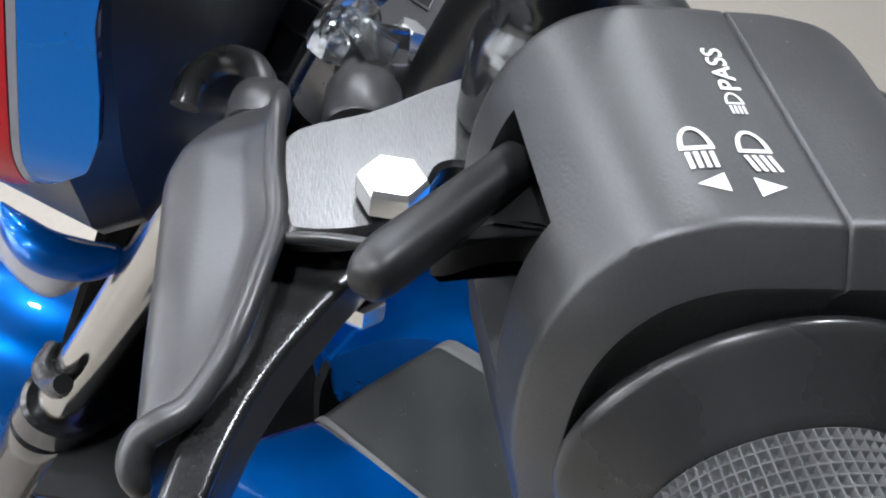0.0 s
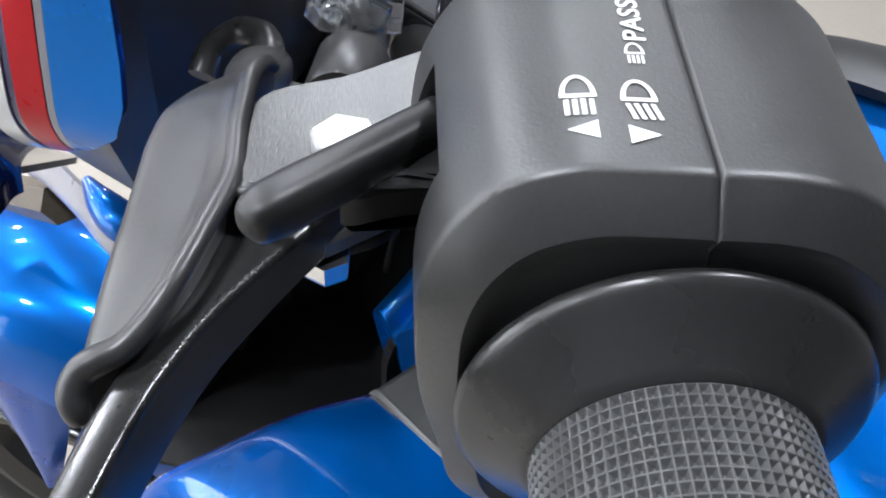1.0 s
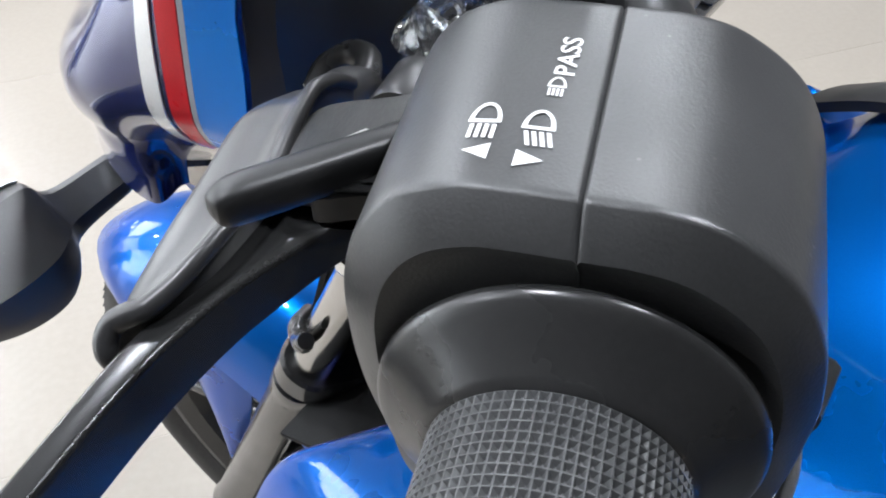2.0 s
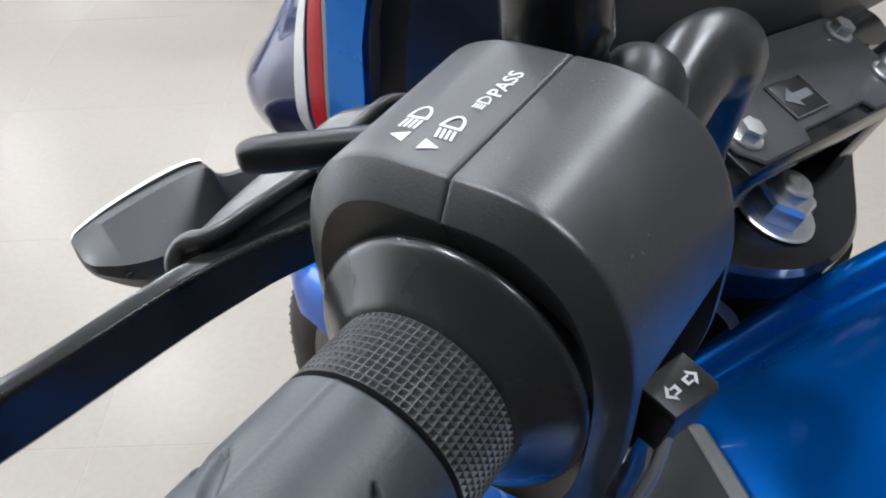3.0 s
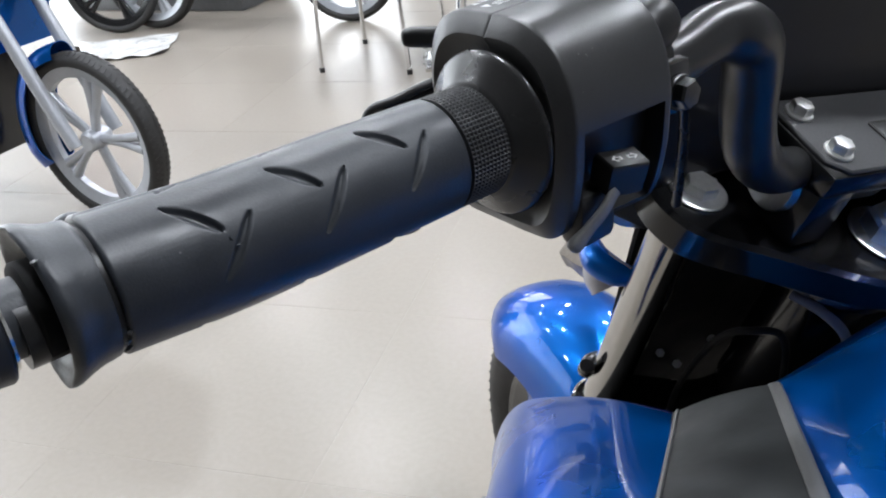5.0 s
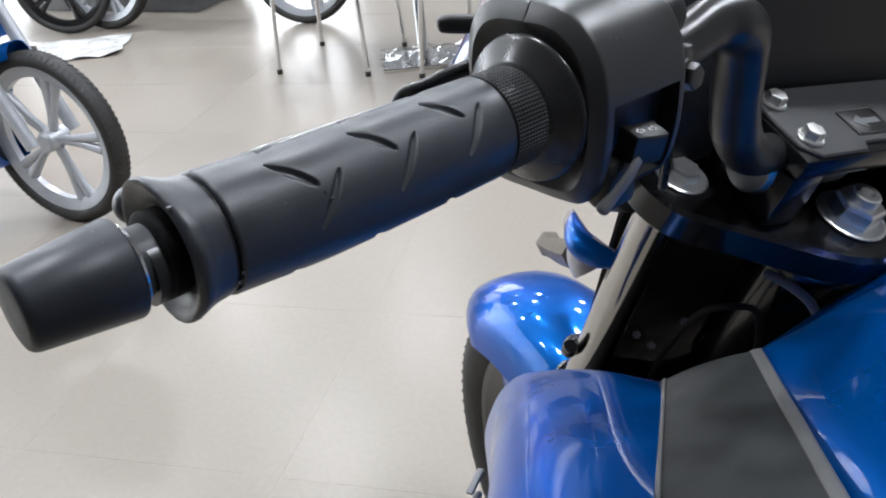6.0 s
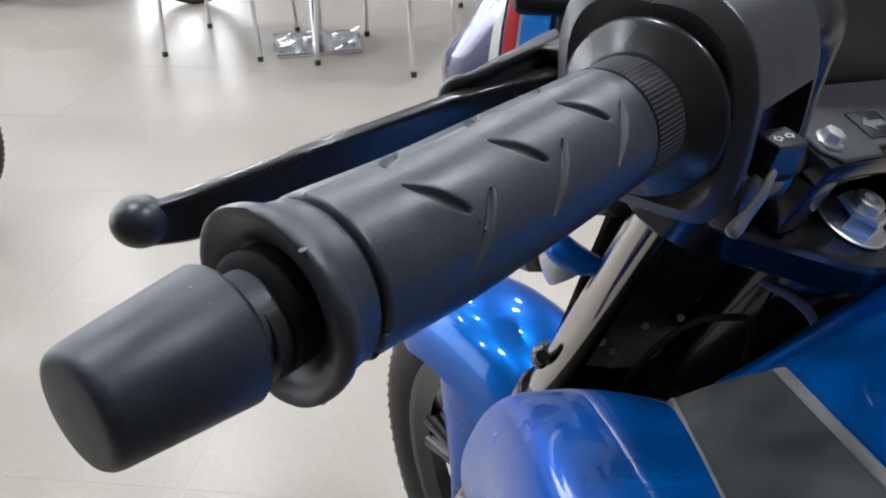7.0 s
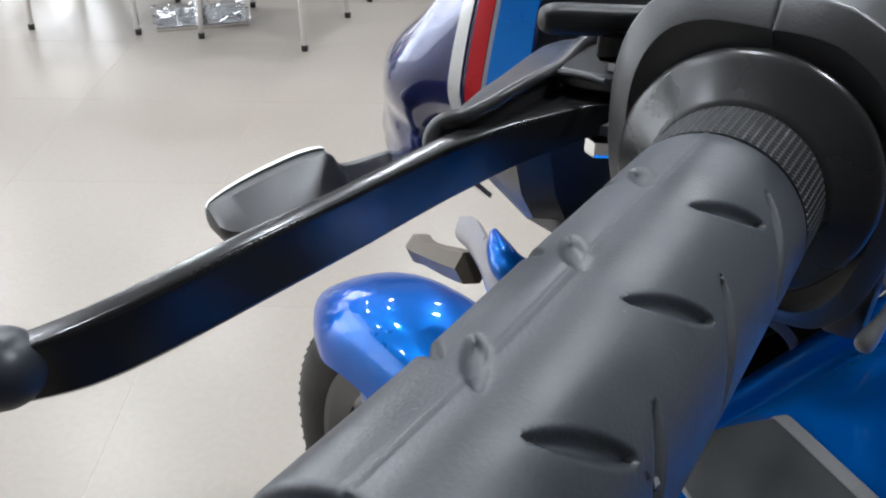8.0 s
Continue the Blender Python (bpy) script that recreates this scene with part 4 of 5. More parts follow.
mudguard = part("front_mudguard", fender(50, 168, WHEEL_R + 0.032, 0.082, 0.080), BLUE, bike, "glossy blue front mudguard", AXLE, 60)
for side in (-1, 1):
    rows = []
    for fa, fb, z in ((0.366, 0.236, -0.425), (0.362, 0.240, -0.460), (0.354, 0.248, -0.510), (0.342, 0.270, -0.590), (0.332, 0.296, -0.660), (0.326, 0.312, -0.700)):
        x = lambda u: MID + 0.028 + side * (0.060 + 0.010 * math.sin(math.pi * u))
        rows.append([(x(u), fa + (fb - fa) * u, z) for u in (0.0, 0.3, 0.7, 1.0)])
    part("mudguard_stay", sheet(rows, 0.004 * side, fine=(24, 10)), BLUE, mudguard, "glossy blue side of the mudguard", BIKE @ Matrix.Translation((-0.053, 0.110, 0)), 60)

# headlamp cowl with its stripes
LEVELS = [(0.150, -0.010, 0.024), (0.118, 0.006, 0.050), (0.085, 0.0155, 0.073), (0.065, 0.0170, 0.087), (0.050, 0.0195, 0.097), (0.038, 0.0250, 0.104), (0.028, 0.0370, 0.108), (0.016, 0.0560, 0.109), (0.006, 0.0730, 0.107), (-0.003, 0.0840, 0.102), (-0.011, 0.0900, 0.094), (-0.026, 0.0940, 0.097)]


def cowl_line(level):
    """One level of the cowl's skin from the rear edge round the nose."""
    z, rear, front = level
    bulge = 0.004 * math.cos((z - 0.06) * 16)
    tuck = min(0.020, 0.030 * max(0.0, (0.046 - z) / 0.052) ** 2)
    w = front - rear
    # the nose reaches furthest ahead low down and falls back towards the top
    full = max(0.3, min(1.4, 1.05 - 9.0 * (z - 0.03)))
    in_ = 0.02 * (1 - full)
    ahead = lambda k: rear + 0.8 * w + (k - 0.8) * full * max(w, 0.07)
    left = [(-0.115 - bulge + tuck, rear, z), (-0.119 - bulge + tuck, rear + 0.45 * w, z), (-0.124 + in_ - bulge + tuck, rear + 0.80 * w, z), (-0.119 + in_ - bulge + tuck, ahead(1.10), z), (-0.100 + in_ + tuck * 0.8, ahead(1.42), z), (-0.056 + in_, ahead(1.76), z), (0.020 + in_, ahead(2.05), z), (MID, ahead(2.15), z)]
    return left


def along(level, f):
    """The point on one level's left flank at the distance f ahead."""
    pts = curve(cowl_line(level), 160)
    if f <= pts[0].y:
        return pts[0]
    for a, b in zip(pts, pts[1:]):
        if b.y >= f > a.y:
            return a.lerp(b, (f - a.y) / (b.y - a.y))
    return pts[-1]


def between(k):
    """A level of the cowl, at any fraction of the list."""
    i = min(int(k), len(LEVELS) - 2)
    return tuple(p + (q - p) * (k - i) for p, q in zip(LEVELS[i], LEVELS[i + 1]))


def stripe(f0, f1, lift):
    """A painted band at a fixed distance ahead that leans back upwards and is cut off by the lower edge."""
    rows = []
    for n in range(60):
        level = between(n / 59 * (len(LEVELS) - 1))
        lean = -0.20 * (level[0] - 0.06)
        a, b = max(f0 + lean, level[1]), f1 + lean
        if b - a < 0.0015:
            break
        row = [along(level, a + (b - a) * j / 5) for j in range(6)]
        rows.append([(p.x - lift, p.y, p.z) for p in row])
    return sheet(rows, 0.0006)


skin = [curve(cowl_line(between(n / 35 * (len(LEVELS) - 1))), 60) for n in range(36)]
cowl = part("headlamp_cowl", sheet(skin, 0.0022), BLUE_DARK, bike, "dark blue headlamp cowl with white, red and light blue stripes", COWL, 60)
part("light_blue_stripe", stripe(-0.1, 0.0375, 0.0008), BLUE_LIGHT, cowl, "light blue stripe", COWL, 60)
part("pale_line", stripe(0.0377, 0.0399, 0.0007), SMOKED, cowl, "thin pale line", COWL, 60)
part("red_stripe", stripe(0.0403, 0.0490, 0.0008), RED, cowl, "red stripe", COWL, 60)
part("white_stripe", stripe(0.0520, 0.0590, 0.0008), WHITE, cowl, "white stripe", COWL, 60)
# underside of the cowl, running in to the lower cover
edge = [(-0.070, 0.128, -0.020), (-0.070, 0.146, -0.020), (-0.060, 0.170, -0.020), (-0.035, 0.200, -0.020), (0.010, 0.225, -0.020)]
keel = [(0.045, 0.192, -0.122), (0.050, 0.202, -0.127), (0.056, 0.216, -0.134), (0.066, 0.236, -0.146), (0.085, 0.262, -0.160)]
rows = [[tuple(Vector(a).lerp(Vector(b), u)) for u in (0.0, 0.15, 0.3, 0.45, 0.55)] for a, b in zip(edge, keel)]
part("cowl_underside", sheet(rows, -0.003, fine=(24, 20)), BLUE_DARK, cowl, "dark blue underside", BIKE, 60)
rows = []
for level in LEVELS:
    q = cowl_line((level[0], level[1], level[2]))
    rows.append([(2 * MID - p.x, p.y, p.z) for p in curve(q, 20)])
part("right_cowl_half", sheet(rows, 0.0022, fine=(24, 20)), BLUE_DARK, cowl, "", COWL, 60)
rows = [[(-0.1165, rear + 0.003, z), (-0.100, rear + 0.018, z - 0.002), (-0.060, rear + 0.040, z - 0.006), (0.0, rear + 0.070, z - 0.012), (MID, rear + 0.085, z - 0.014)] for z, rear, front in LEVELS[:5]]
part("cowl_inner_panel", sheet(rows, -0.002, fine=(16, 16)), PLASTIC, cowl, "dark grey inner panel", COWL, 60)

dash = part("instrument_console", block(0.060, 0.240, 0.045, 0.080, 0.060, 0.150, 0.008), PLASTIC_DARK, bike, "black instrument console with a grey display", COWL @ Matrix.Rotation(radians(-8), 4, "X"))
part("display", block(0.075, 0.225, 0.0430, 0.0452, 0.076, 0.138, 0.001), LCD, dash, "grey-green display", COWL @ Matrix.Rotation(radians(-8), 4, "X"))
part("dash_bracket", block(0.075, 0.225, 0.050, 0.075, -0.03, 0.075, 0.004), BLACK_METAL, bike, "", COWL)

# left turn indicator
shape = [(-0.169, 0.008, -0.0450, -0.0560), (-0.165, 0.013, -0.0435, -0.0620), (-0.150, 0.018, -0.0405, -0.0750), (-0.130, 0.0195, -0.0370, -0.0850), (-0.110, 0.0190, -0.0345, -0.0870), (-0.098, 0.015, -0.0350, -0.0800), (-0.090, 0.010, -0.0440, -0.0660), (-0.060, 0.009, -0.0450, -0.0620)]
rings, lens = [], []
smooth = [tuple(p) for p in curve(shape, 36)]
for r, w, top, low in smooth:
    c, h = Vector((r, 0.140, (top + low) / 2)), (top - low) / 2
    rings.append([c + Vector((0, w * y, h * z)) for y, z in ((-0.96, -0.45), (-0.6, -1.0), (0.5, -0.9), (0.8, -0.3), (0.8, 0.60), (0.58, 0.95), (0.22, 0.95), (-1.0, 0.15))])
lamp = part("turn_indicator", loft(rings), PLASTIC, bike, "dark grey turn indicator with a clear lens", BLINKER, 30)
for r, w, top, low in smooth[:26]:
    c, h = Vector((r, 0.140, (top + low) / 2)), (top - low) / 2
    lens.append([c + Vector((0, w * y, h * z)) for y, z in ((0.84, -0.30), (0.84, 0.62), (0.66, 0.97), (0.60, 0.97), (0.58, 1.005), (0.70, 1.02), (1.00, 0.66), (1.00, -0.30))])
part("lens", loft(lens), WHITE, lamp, "pale clear lens", BLINKER, 40)
part("screw", hexagon_bolt(0.004, 0.0016), PLASTIC_DARK, lamp, "small dark screw", BLINKER @ facing((-0.154, 0.1232, -0.0600), (0, -1, -0.2)), 20)

# lower cover below the headlamp, with its reflector arm
TOP = [(0.014, 0.053, -0.105), (0.006, 0.076, -0.099), (0.010, 0.103, -0.108), (0.030, 0.140, -0.122), (0.060, 0.190, -0.137), (0.078, 0.228, -0.160)]
LOW = [(0.018, 0.056, -0.114), (0.000, 0.076, -0.134), (0.006, 0.103, -0.152), (0.030, 0.140, -0.158), (0.060, 0.190, -0.174), (0.078, 0.220, -0.186)]
rows = [[tuple(Vector(a).lerp(Vector(b), u) + Vector((-0.008 * math.sin(math.pi * u), 0, 0))) for u in (0.0, 0.25, 0.5, 0.75, 1.0)] for a, b in zip(TOP, LOW)]
chin = part("lower_cover", sheet(rows, -0.004, fine=(40, 14)), SMOKED, bike, "pale grey cover under the headlamp with a blue lobe", CHIN, 50)
part("blue_lobe", tube([(0.016, 0.118, -0.100), (0.006, 0.102, -0.103), (0.001, 0.084, -0.108), (0.006, 0.065, -0.112), (0.014, 0.053, -0.112), (0.018, 0.050, -0.112)], [0.003, 0.009, 0.012, 0.011, 0.007, 0.002], 20, 40, flat=0.8), BLUE, chin, "glossy blue lobe", CHIN, 60)
part("reflector_arm", tube([(0.074, 0.205, -0.200), (0.088, 0.250, -0.222), (0.104, 0.300, -0.245), (0.114, 0.328, -0.256), (0.118, 0.338, -0.258)], [0.016, 0.015, 0.0130, 0.0160, 0.0140], 6, 24), AMBER, chin, "brownish reflector arm", CHIN, 30)

# fuel tank, band and shrouds
CENTRE = 0.20
TANK_ROWS = [
    (0.060, [(0.030, -0.240), (0.058, -0.216), (0.100, -0.176), (0.150, -0.136), (0.200, -0.106)]),
    (0.0745, [(0.030, -0.222), (0.058, -0.198), (0.100, -0.157), (0.150, -0.117), (0.200, -0.086)]),
    (0.0765, [(0.030, -0.213), (0.058, -0.189), (0.100, -0.149), (0.150, -0.109), (0.200, -0.076)]),
    (0.070, [(0.030, -0.206), (0.058, -0.183), (0.100, -0.143), (0.150, -0.103), (0.200, -0.071)]),
    (0.062, [(0.030, -0.208), (0.058, -0.185), (0.100, -0.145), (0.150, -0.105), (0.200, -0.073)]),
    (0.054, [(0.031, -0.216), (0.058, -0.195), (0.100, -0.156), (0.150, -0.116), (0.200, -0.083)]),
    (0.044, [(0.032, -0.200), (0.058, -0.184), (0.100, -0.148), (0.150, -0.110), (0.200, -0.078)]),
    (0.005, [(0.034, -0.148), (0.058, -0.130), (0.100, -0.096), (0.150, -0.064), (0.200, -0.040)]),
    (-0.030, [(0.037, -0.121), (0.060, -0.102), (0.100, -0.072), (0.150, -0.043), (0.200, -0.022)]),
    (-0.090, [(0.040, -0.103), (0.062, -0.082), (0.100, -0.052), (0.150, -0.022), (0.200, -0.004)]),
    (-0.160, [(0.044, -0.086), (0.066, -0.064), (0.104, -0.034), (0.150, -0.006), (0.200, 0.010)]),
    (-0.260, [(0.054, -0.072), (0.074, -0.050), (0.108, -0.024), (0.150, -0.004), (0.200, 0.008)]),
    (-0.360, [(0.080, -0.090), (0.096, -0.072), (0.124, -0.052), (0.156, -0.040), (0.200, -0.034)]),
    (-0.440, [(0.110, -0.150), (0.120, -0.136), (0.140, -0.124), (0.166, -0.118), (0.200, -0.116)]),
]
rings = []
lines = [curve([(y, *row[k]) for y, row in TANK_ROWS], 90) for k in range(5)]
for i in range(90):
    left = curve([(lines[k][i].y, lines[k][i].x, lines[k][i].z) for k in range(5)], 18)
    ring = [tuple(p) for p in left] + [(2 * CENTRE - p.x, p.y, p.z) for p in reversed(left[:-1])]
    low = left[0]
    rings.append(ring + [(2 * CENTRE - low.x - 0.01, low.y, low.z - 0.05), (low.x + 0.01, low.y, low.z - 0.05)])
tank = part("fuel_tank", loft(rings), BLUE, bike, "glossy metallic blue fuel tank", FRAME, 50)
part("tank_crest", sheet([[(CENTRE + dx, y, z + 0.004 - 0.3 * abs(dx)) for dx in (-0.020, -0.008, 0.008, 0.020)] for y, z in ((0.052, -0.070), (0.0, -0.036), (-0.06, -0.012), (-0.16, 0.011))], 0.006, fine=(30, 8)), PLASTIC_DARK, tank, "black strip along the crest", FRAME, 50)


def band_point(u, v):
    """A point of the band: u from its outer to its inner edge, v backwards from its front edge."""
    a = Vector((-0.020 - 0.060 * v, -0.005 - v, -0.162 + 0.46 * v))
    b = Vector((0.037 + 0.050 * v, -0.029 - v, -0.116 + 0.303 * v))
    return a.lerp(b, u) + Vector((0, 0, 0.004 * math.sin(math.pi * u)))


SHROUD = [(-0.0200, -0.0050, -0.1620), (-0.0600, 0.0060, -0.1600), (-0.0980, 0.0130, -0.1660), (-0.1260, 0.0230, -0.1830), (-0.1450, 0.0290, -0.2170), (-0.1560, 0.0390, -0.2750), (-0.1440, 0.0510, -0.3600)]
for side in (-1, 1):
    flip = (lambda p: tuple(p)) if side < 0 else (lambda p: (2 * CENTRE - p[0], p[1], p[2]))
    turn = side
    rows = [[flip(band_point(u, v) + Vector((0, 0, z))) for u in (0.0, 0.06, 0.35, 0.7, 0.94, 1.0)] for v, z in ((-0.007, -0.024), (-0.006, -0.010), (-0.001, -0.0015), (0.010, 0.0), (0.06, 0.0), (0.13, 0.0), (0.21, -0.002), (0.30, -0.020))]
    band = part("tank_band", sheet(rows, 0.012 * turn, fine=(60, 14)), PAD, bike, "grey textured plastic band along the tank", FRAME, 60)
    for name, u0, u1, note in (("band_edge", 0.885, 1.012, "paler raised edge"), ("band_outer_edge", -0.012, 0.040, "")):
        part(name, sheet([[flip(band_point(u0 + (u1 - u0) * k, v) + Vector((0, 0, z + lift))) for k, lift in ((0.0, -0.001), (0.12, 0.0012), (0.85, 0.0008), (1.0, -0.004))] for v, z in ((-0.0075, -0.020), (-0.0055, -0.008), (0.0, -0.0005), (0.012, 0.0006), (0.06, 0.0006), (0.13, 0.0006), (0.21, -0.0014), (0.30, -0.0194))], 0.004 * turn, fine=(60, 6)), BAND_EDGE, band, note, FRAME, 50)
    rows = []
    for v, roll in ((0.0, -0.007), (0.008, -0.0025), (0.024, 0.0005), (0.05, 0.003), (0.09, 0.005), (0.15, 0.005), (0.22, 0.003), (0.30, 0.0)):
        row = []
        for k, p in enumerate(SHROUD):
            u = k / (len(SHROUD) - 1)
            row.append(flip((p[0] - 0.060 * v * (1 - u) + 0.36 * u * u * v, p[1] - v, p[2] + (0.46 - 0.34 * u) * v + roll * math.sin(math.pi * min(1.0, 0.15 + u)))))
        rows.append(row)
    shroud = part("tank_shroud", sheet(rows, -0.004 * turn, fine=(50, 40)), BLUE, bike, "glossy blue tank shroud", FRAME, 60)
    low_edge = [(p[0], p[1], p[2] - 0.0085 * math.sin(math.pi * min(1.0, 0.15 + k / (len(SHROUD) - 1)))) for k, p in enumerate(SHROUD)]
    nose = [[flip((p[0] + a, p[1] + b, p[2] - c)) for p in low_edge] for a, b, c in ((0.001, -0.001, 0.001), (0.012, 0.002, 0.012), (0.034, -0.006, 0.030))]
    part("shroud_nose", sheet(nose, -0.003 * turn, fine=(8, 40)), BLUE_DARK, shroud, "", FRAME, 60)
    for k in range(3):
        part("vent_fin", slab([(0, 0), (0.030, 0.004), (0.032, 0.008), (0.002, 0.005)], -0.001, 0.004, 0.0005), PAD_EDGE, shroud, "pale vent fin", FRAME @ Matrix.Translation(flip((-0.152, 0.006 - 0.014 * k, -0.268 - 0.010 * k))) @ Euler((radians(90), 0, radians(-90 + 8 * side))).to_matrix().to_4x4())

# frame, horn and cables behind the fork; black panels are added for the dark there
part("frame_tube", tube([(MID, -0.020, -0.10), (MID, 0.0, -0.22), (MID, 0.01, -0.40), (MID, -0.02, -0.62), (MID, -0.14, -0.74)], 0.020, 18, 40), BLACK_METAL, bike, "black frame down tube", BODY)
part("frame_spine", tube([(MID, -0.01, -0.13), (MID, -0.20, -0.16), (MID, -0.44, -0.22)], 0.022, 18, 30), BLACK_METAL, bike, "", BODY)
# added filler block: black in place of the shaded space under the tank
part("tank_shade_block", block(0.015, 2 * MID - 0.015, -0.17, 0.050, -0.52, -0.235, 0.02), MATTE_BLACK, bike, "black block standing for the dark under the tank", BODY)
engine = part("engine", block(0.06, 0.24, -0.36, -0.06, -0.74, -0.52, 0.02), BLACK_METAL, bike, "black engine block with cooling fins", BODY)
for k in range(9):
    part("cooling_fin", block(0.055, 0.245, -0.28, -0.055, -0.515 + 0.026 * k, -0.505 + 0.026 * k, 0.002), BLACK_METAL, engine, "", BODY)
part("cylinder", block(0.085, 0.215, -0.25, -0.075, -0.53, -0.27, 0.01), BLACK_METAL, engine, "", BODY)
part("control_cable", tube([(0.076, 0.150, -0.310), (0.0735, 0.1315, -0.2626), (0.0697, 0.0990, -0.2090), (0.0640, 0.0660, -0.1680), (0.0700, 0.0440, -0.1540), (0.0880, 0.0400, -0.1600), (0.1000, 0.0440, -0.1800), (0.1060, 0.0500, -0.2150)], 0.0028, 12, 60), MATTE_BLACK, bike, "black control cable", BIKE)
part("wiring_strap", tube([(0.098, 0.042, -0.132), (0.107, 0.023, -0.1385), (0.1141, 0.0087, -0.1500), (0.117, 0.003, -0.168)], 0.0036, 10, 24, flat=0.5), PADDLE, bike, "grey wiring strap", BIKE)
part("stem_dust_ring", spin([(-0.006, 0.030), (-0.006, 0.0425), (-0.003, 0.0455), (0.003, 0.0455), (0.006, 0.0425), (0.006, 0.030)], 48), BLACK_METAL, bike, "glossy black ring under the yoke", FORK @ Matrix.Translation((0.105, -0.055, -0.058)) @ Matrix.Rotation(radians(-90), 4, "Y"), 40)
# black sheet added between the fork tubes, where only deep shade shows
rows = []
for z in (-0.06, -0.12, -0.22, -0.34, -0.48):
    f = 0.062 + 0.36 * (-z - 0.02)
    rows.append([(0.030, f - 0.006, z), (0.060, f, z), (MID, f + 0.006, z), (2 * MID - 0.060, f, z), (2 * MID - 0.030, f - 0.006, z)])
part("fork_shade_sheet", sheet(rows, 0.004, fine=(16, 16)), MATTE_BLACK, bike, "black sheet standing for the dark between the fork tubes", BIKE @ Matrix.Translation((0.005, 0.055, -0.010)), 60)
rings = []
for z, left, f0, f1 in ((0.100, -0.100, 0.026, 0.060), (0.060, -0.106, 0.028, 0.085), (0.020, -0.102, 0.032, 0.105), (-0.020, -0.086, 0.038, 0.125), (-0.045, -0.066, 0.048, 0.140), (-0.065, -0.044, 0.074, 0.150), (-0.100, 0.0, 0.092, 0.165), (-0.120, 0.05, 0.105, 0.165)):
    rings.append([(left, f0 + 0.012, z), (left + 0.012, f0, z), (2 * MID - left - 0.012, f0, z), (2 * MID - left, f0 + 0.012, z), (2 * MID - left - 0.02, f1, z), (left + 0.02, f1, z)])
part("headlamp_back", loft(rings), SATIN_BLACK, bike, "black back of the headlamp", COWL, 30)
# added pale spots in place of the bright floor glimpsed through gaps
for p in ((0.217, 0.212, -0.307), (0.133, 0.217, -0.318), (0.106, 0.206, -0.288), (0.240, 0.208, -0.293), (0.238, 0.222, -0.337), (0.170, 0.214, -0.300)):
    part("floor_glimpse", hexagon_bolt(0.0075, 0.004), LAMINATE, bike, "small pale spot standing for bright floor seen through a gap", BIKE @ facing(p, (-0.3, -0.7, 0.5)), 20)
# added block; its black stands in for the shade by the stem
part("stem_shade_block", block(0.150, 0.290, 0.020, 0.090, -0.34, -0.185, 0.012), MATTE_BLACK, bike, "black block standing for the dark beside the steering stem", BIKE, 40)
# added sheet, as black as the shade over the wheel, hiding the floor
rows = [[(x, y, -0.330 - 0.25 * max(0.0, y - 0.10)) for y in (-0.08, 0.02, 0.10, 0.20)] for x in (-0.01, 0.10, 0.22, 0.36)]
part("wheel_shade_sheet", sheet(rows, 0.004, fine=(12, 12)), MATTE_BLACK, bike, "black sheet standing for the dark above the front wheel", BIKE, 60)
# added sheet that closes the gap below the tank with the black of shade
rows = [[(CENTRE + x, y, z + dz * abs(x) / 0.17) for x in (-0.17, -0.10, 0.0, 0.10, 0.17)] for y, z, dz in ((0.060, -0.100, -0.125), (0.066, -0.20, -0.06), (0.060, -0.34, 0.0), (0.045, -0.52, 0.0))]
part("tank_shade_sheet", sheet(rows, 0.006, fine=(16, 20)), MATTE_BLACK, bike, "black sheet standing for the dark under the front of the tank", FRAME, 60)

# rear half of the bike
REAR = BODY @ Matrix.Translation((MID + 0.028, -1.01, -0.700))
wheel(bike, REAR, WHEEL_R, 0.045, BLACK_METAL, "black cast rear rim")
seat_rows = []
for f, w, z in ((-0.42, 0.075, -0.110), (-0.52, 0.105, -0.150), (-0.66, 0.125, -0.165), (-0.84, 0.125, -0.150), (-0.92, 0.120, -0.110), (-1.08, 0.105, -0.095), (-1.14, 0.080, -0.100)):
    seat_rows.append([(MID - w, f, z - 0.055), (MID - w * 0.96, f, z - 0.018), (MID - w * 0.6, f, z), (MID, f, z + 0.004), (MID + w * 0.6, f, z), (MID + w * 0.96, f, z - 0.018), (MID + w, f, z - 0.055)])
part("seat", sheet(seat_rows, 0.03, fine=(40, 20)), RUBBER_SOFT, bike, "black stepped seat", BODY, 60)
for side in (-1, 1):
    part("side_panel", slab([(-0.44, -0.34), (-0.46, -0.20), (-0.80, -0.19), (-1.20, -0.13), (-1.22, -0.18), (-0.86, -0.30), (-0.70, -0.40)], -0.010, 0.010, 0.004), BLUE, bike, "glossy blue side panel", BODY @ Matrix.Translation((MID + side * 0.125, 0, 0)) @ Matrix(((0, 0, 1, 0), (1, 0, 0, 0), (0, 1, 0, 0), (0, 0, 0, 1))), 40)
    part("swingarm", tube([(MID + side * 0.075, -0.46, -0.66), (MID + 0.014 + side * 0.080, -0.78, -0.69), (MID + 0.028 + side * 0.085, -1.03, -0.70)], 0.016, 14, 20), BLACK_METAL, bike, "", BODY)
    part("rear_damper", tube([(MID + side * 0.110, -0.92, -0.66), (MID + side * 0.110, -0.82, -0.26)], 0.021, 16, 12), BLACK_METAL, bike, "black rear damper", BODY)
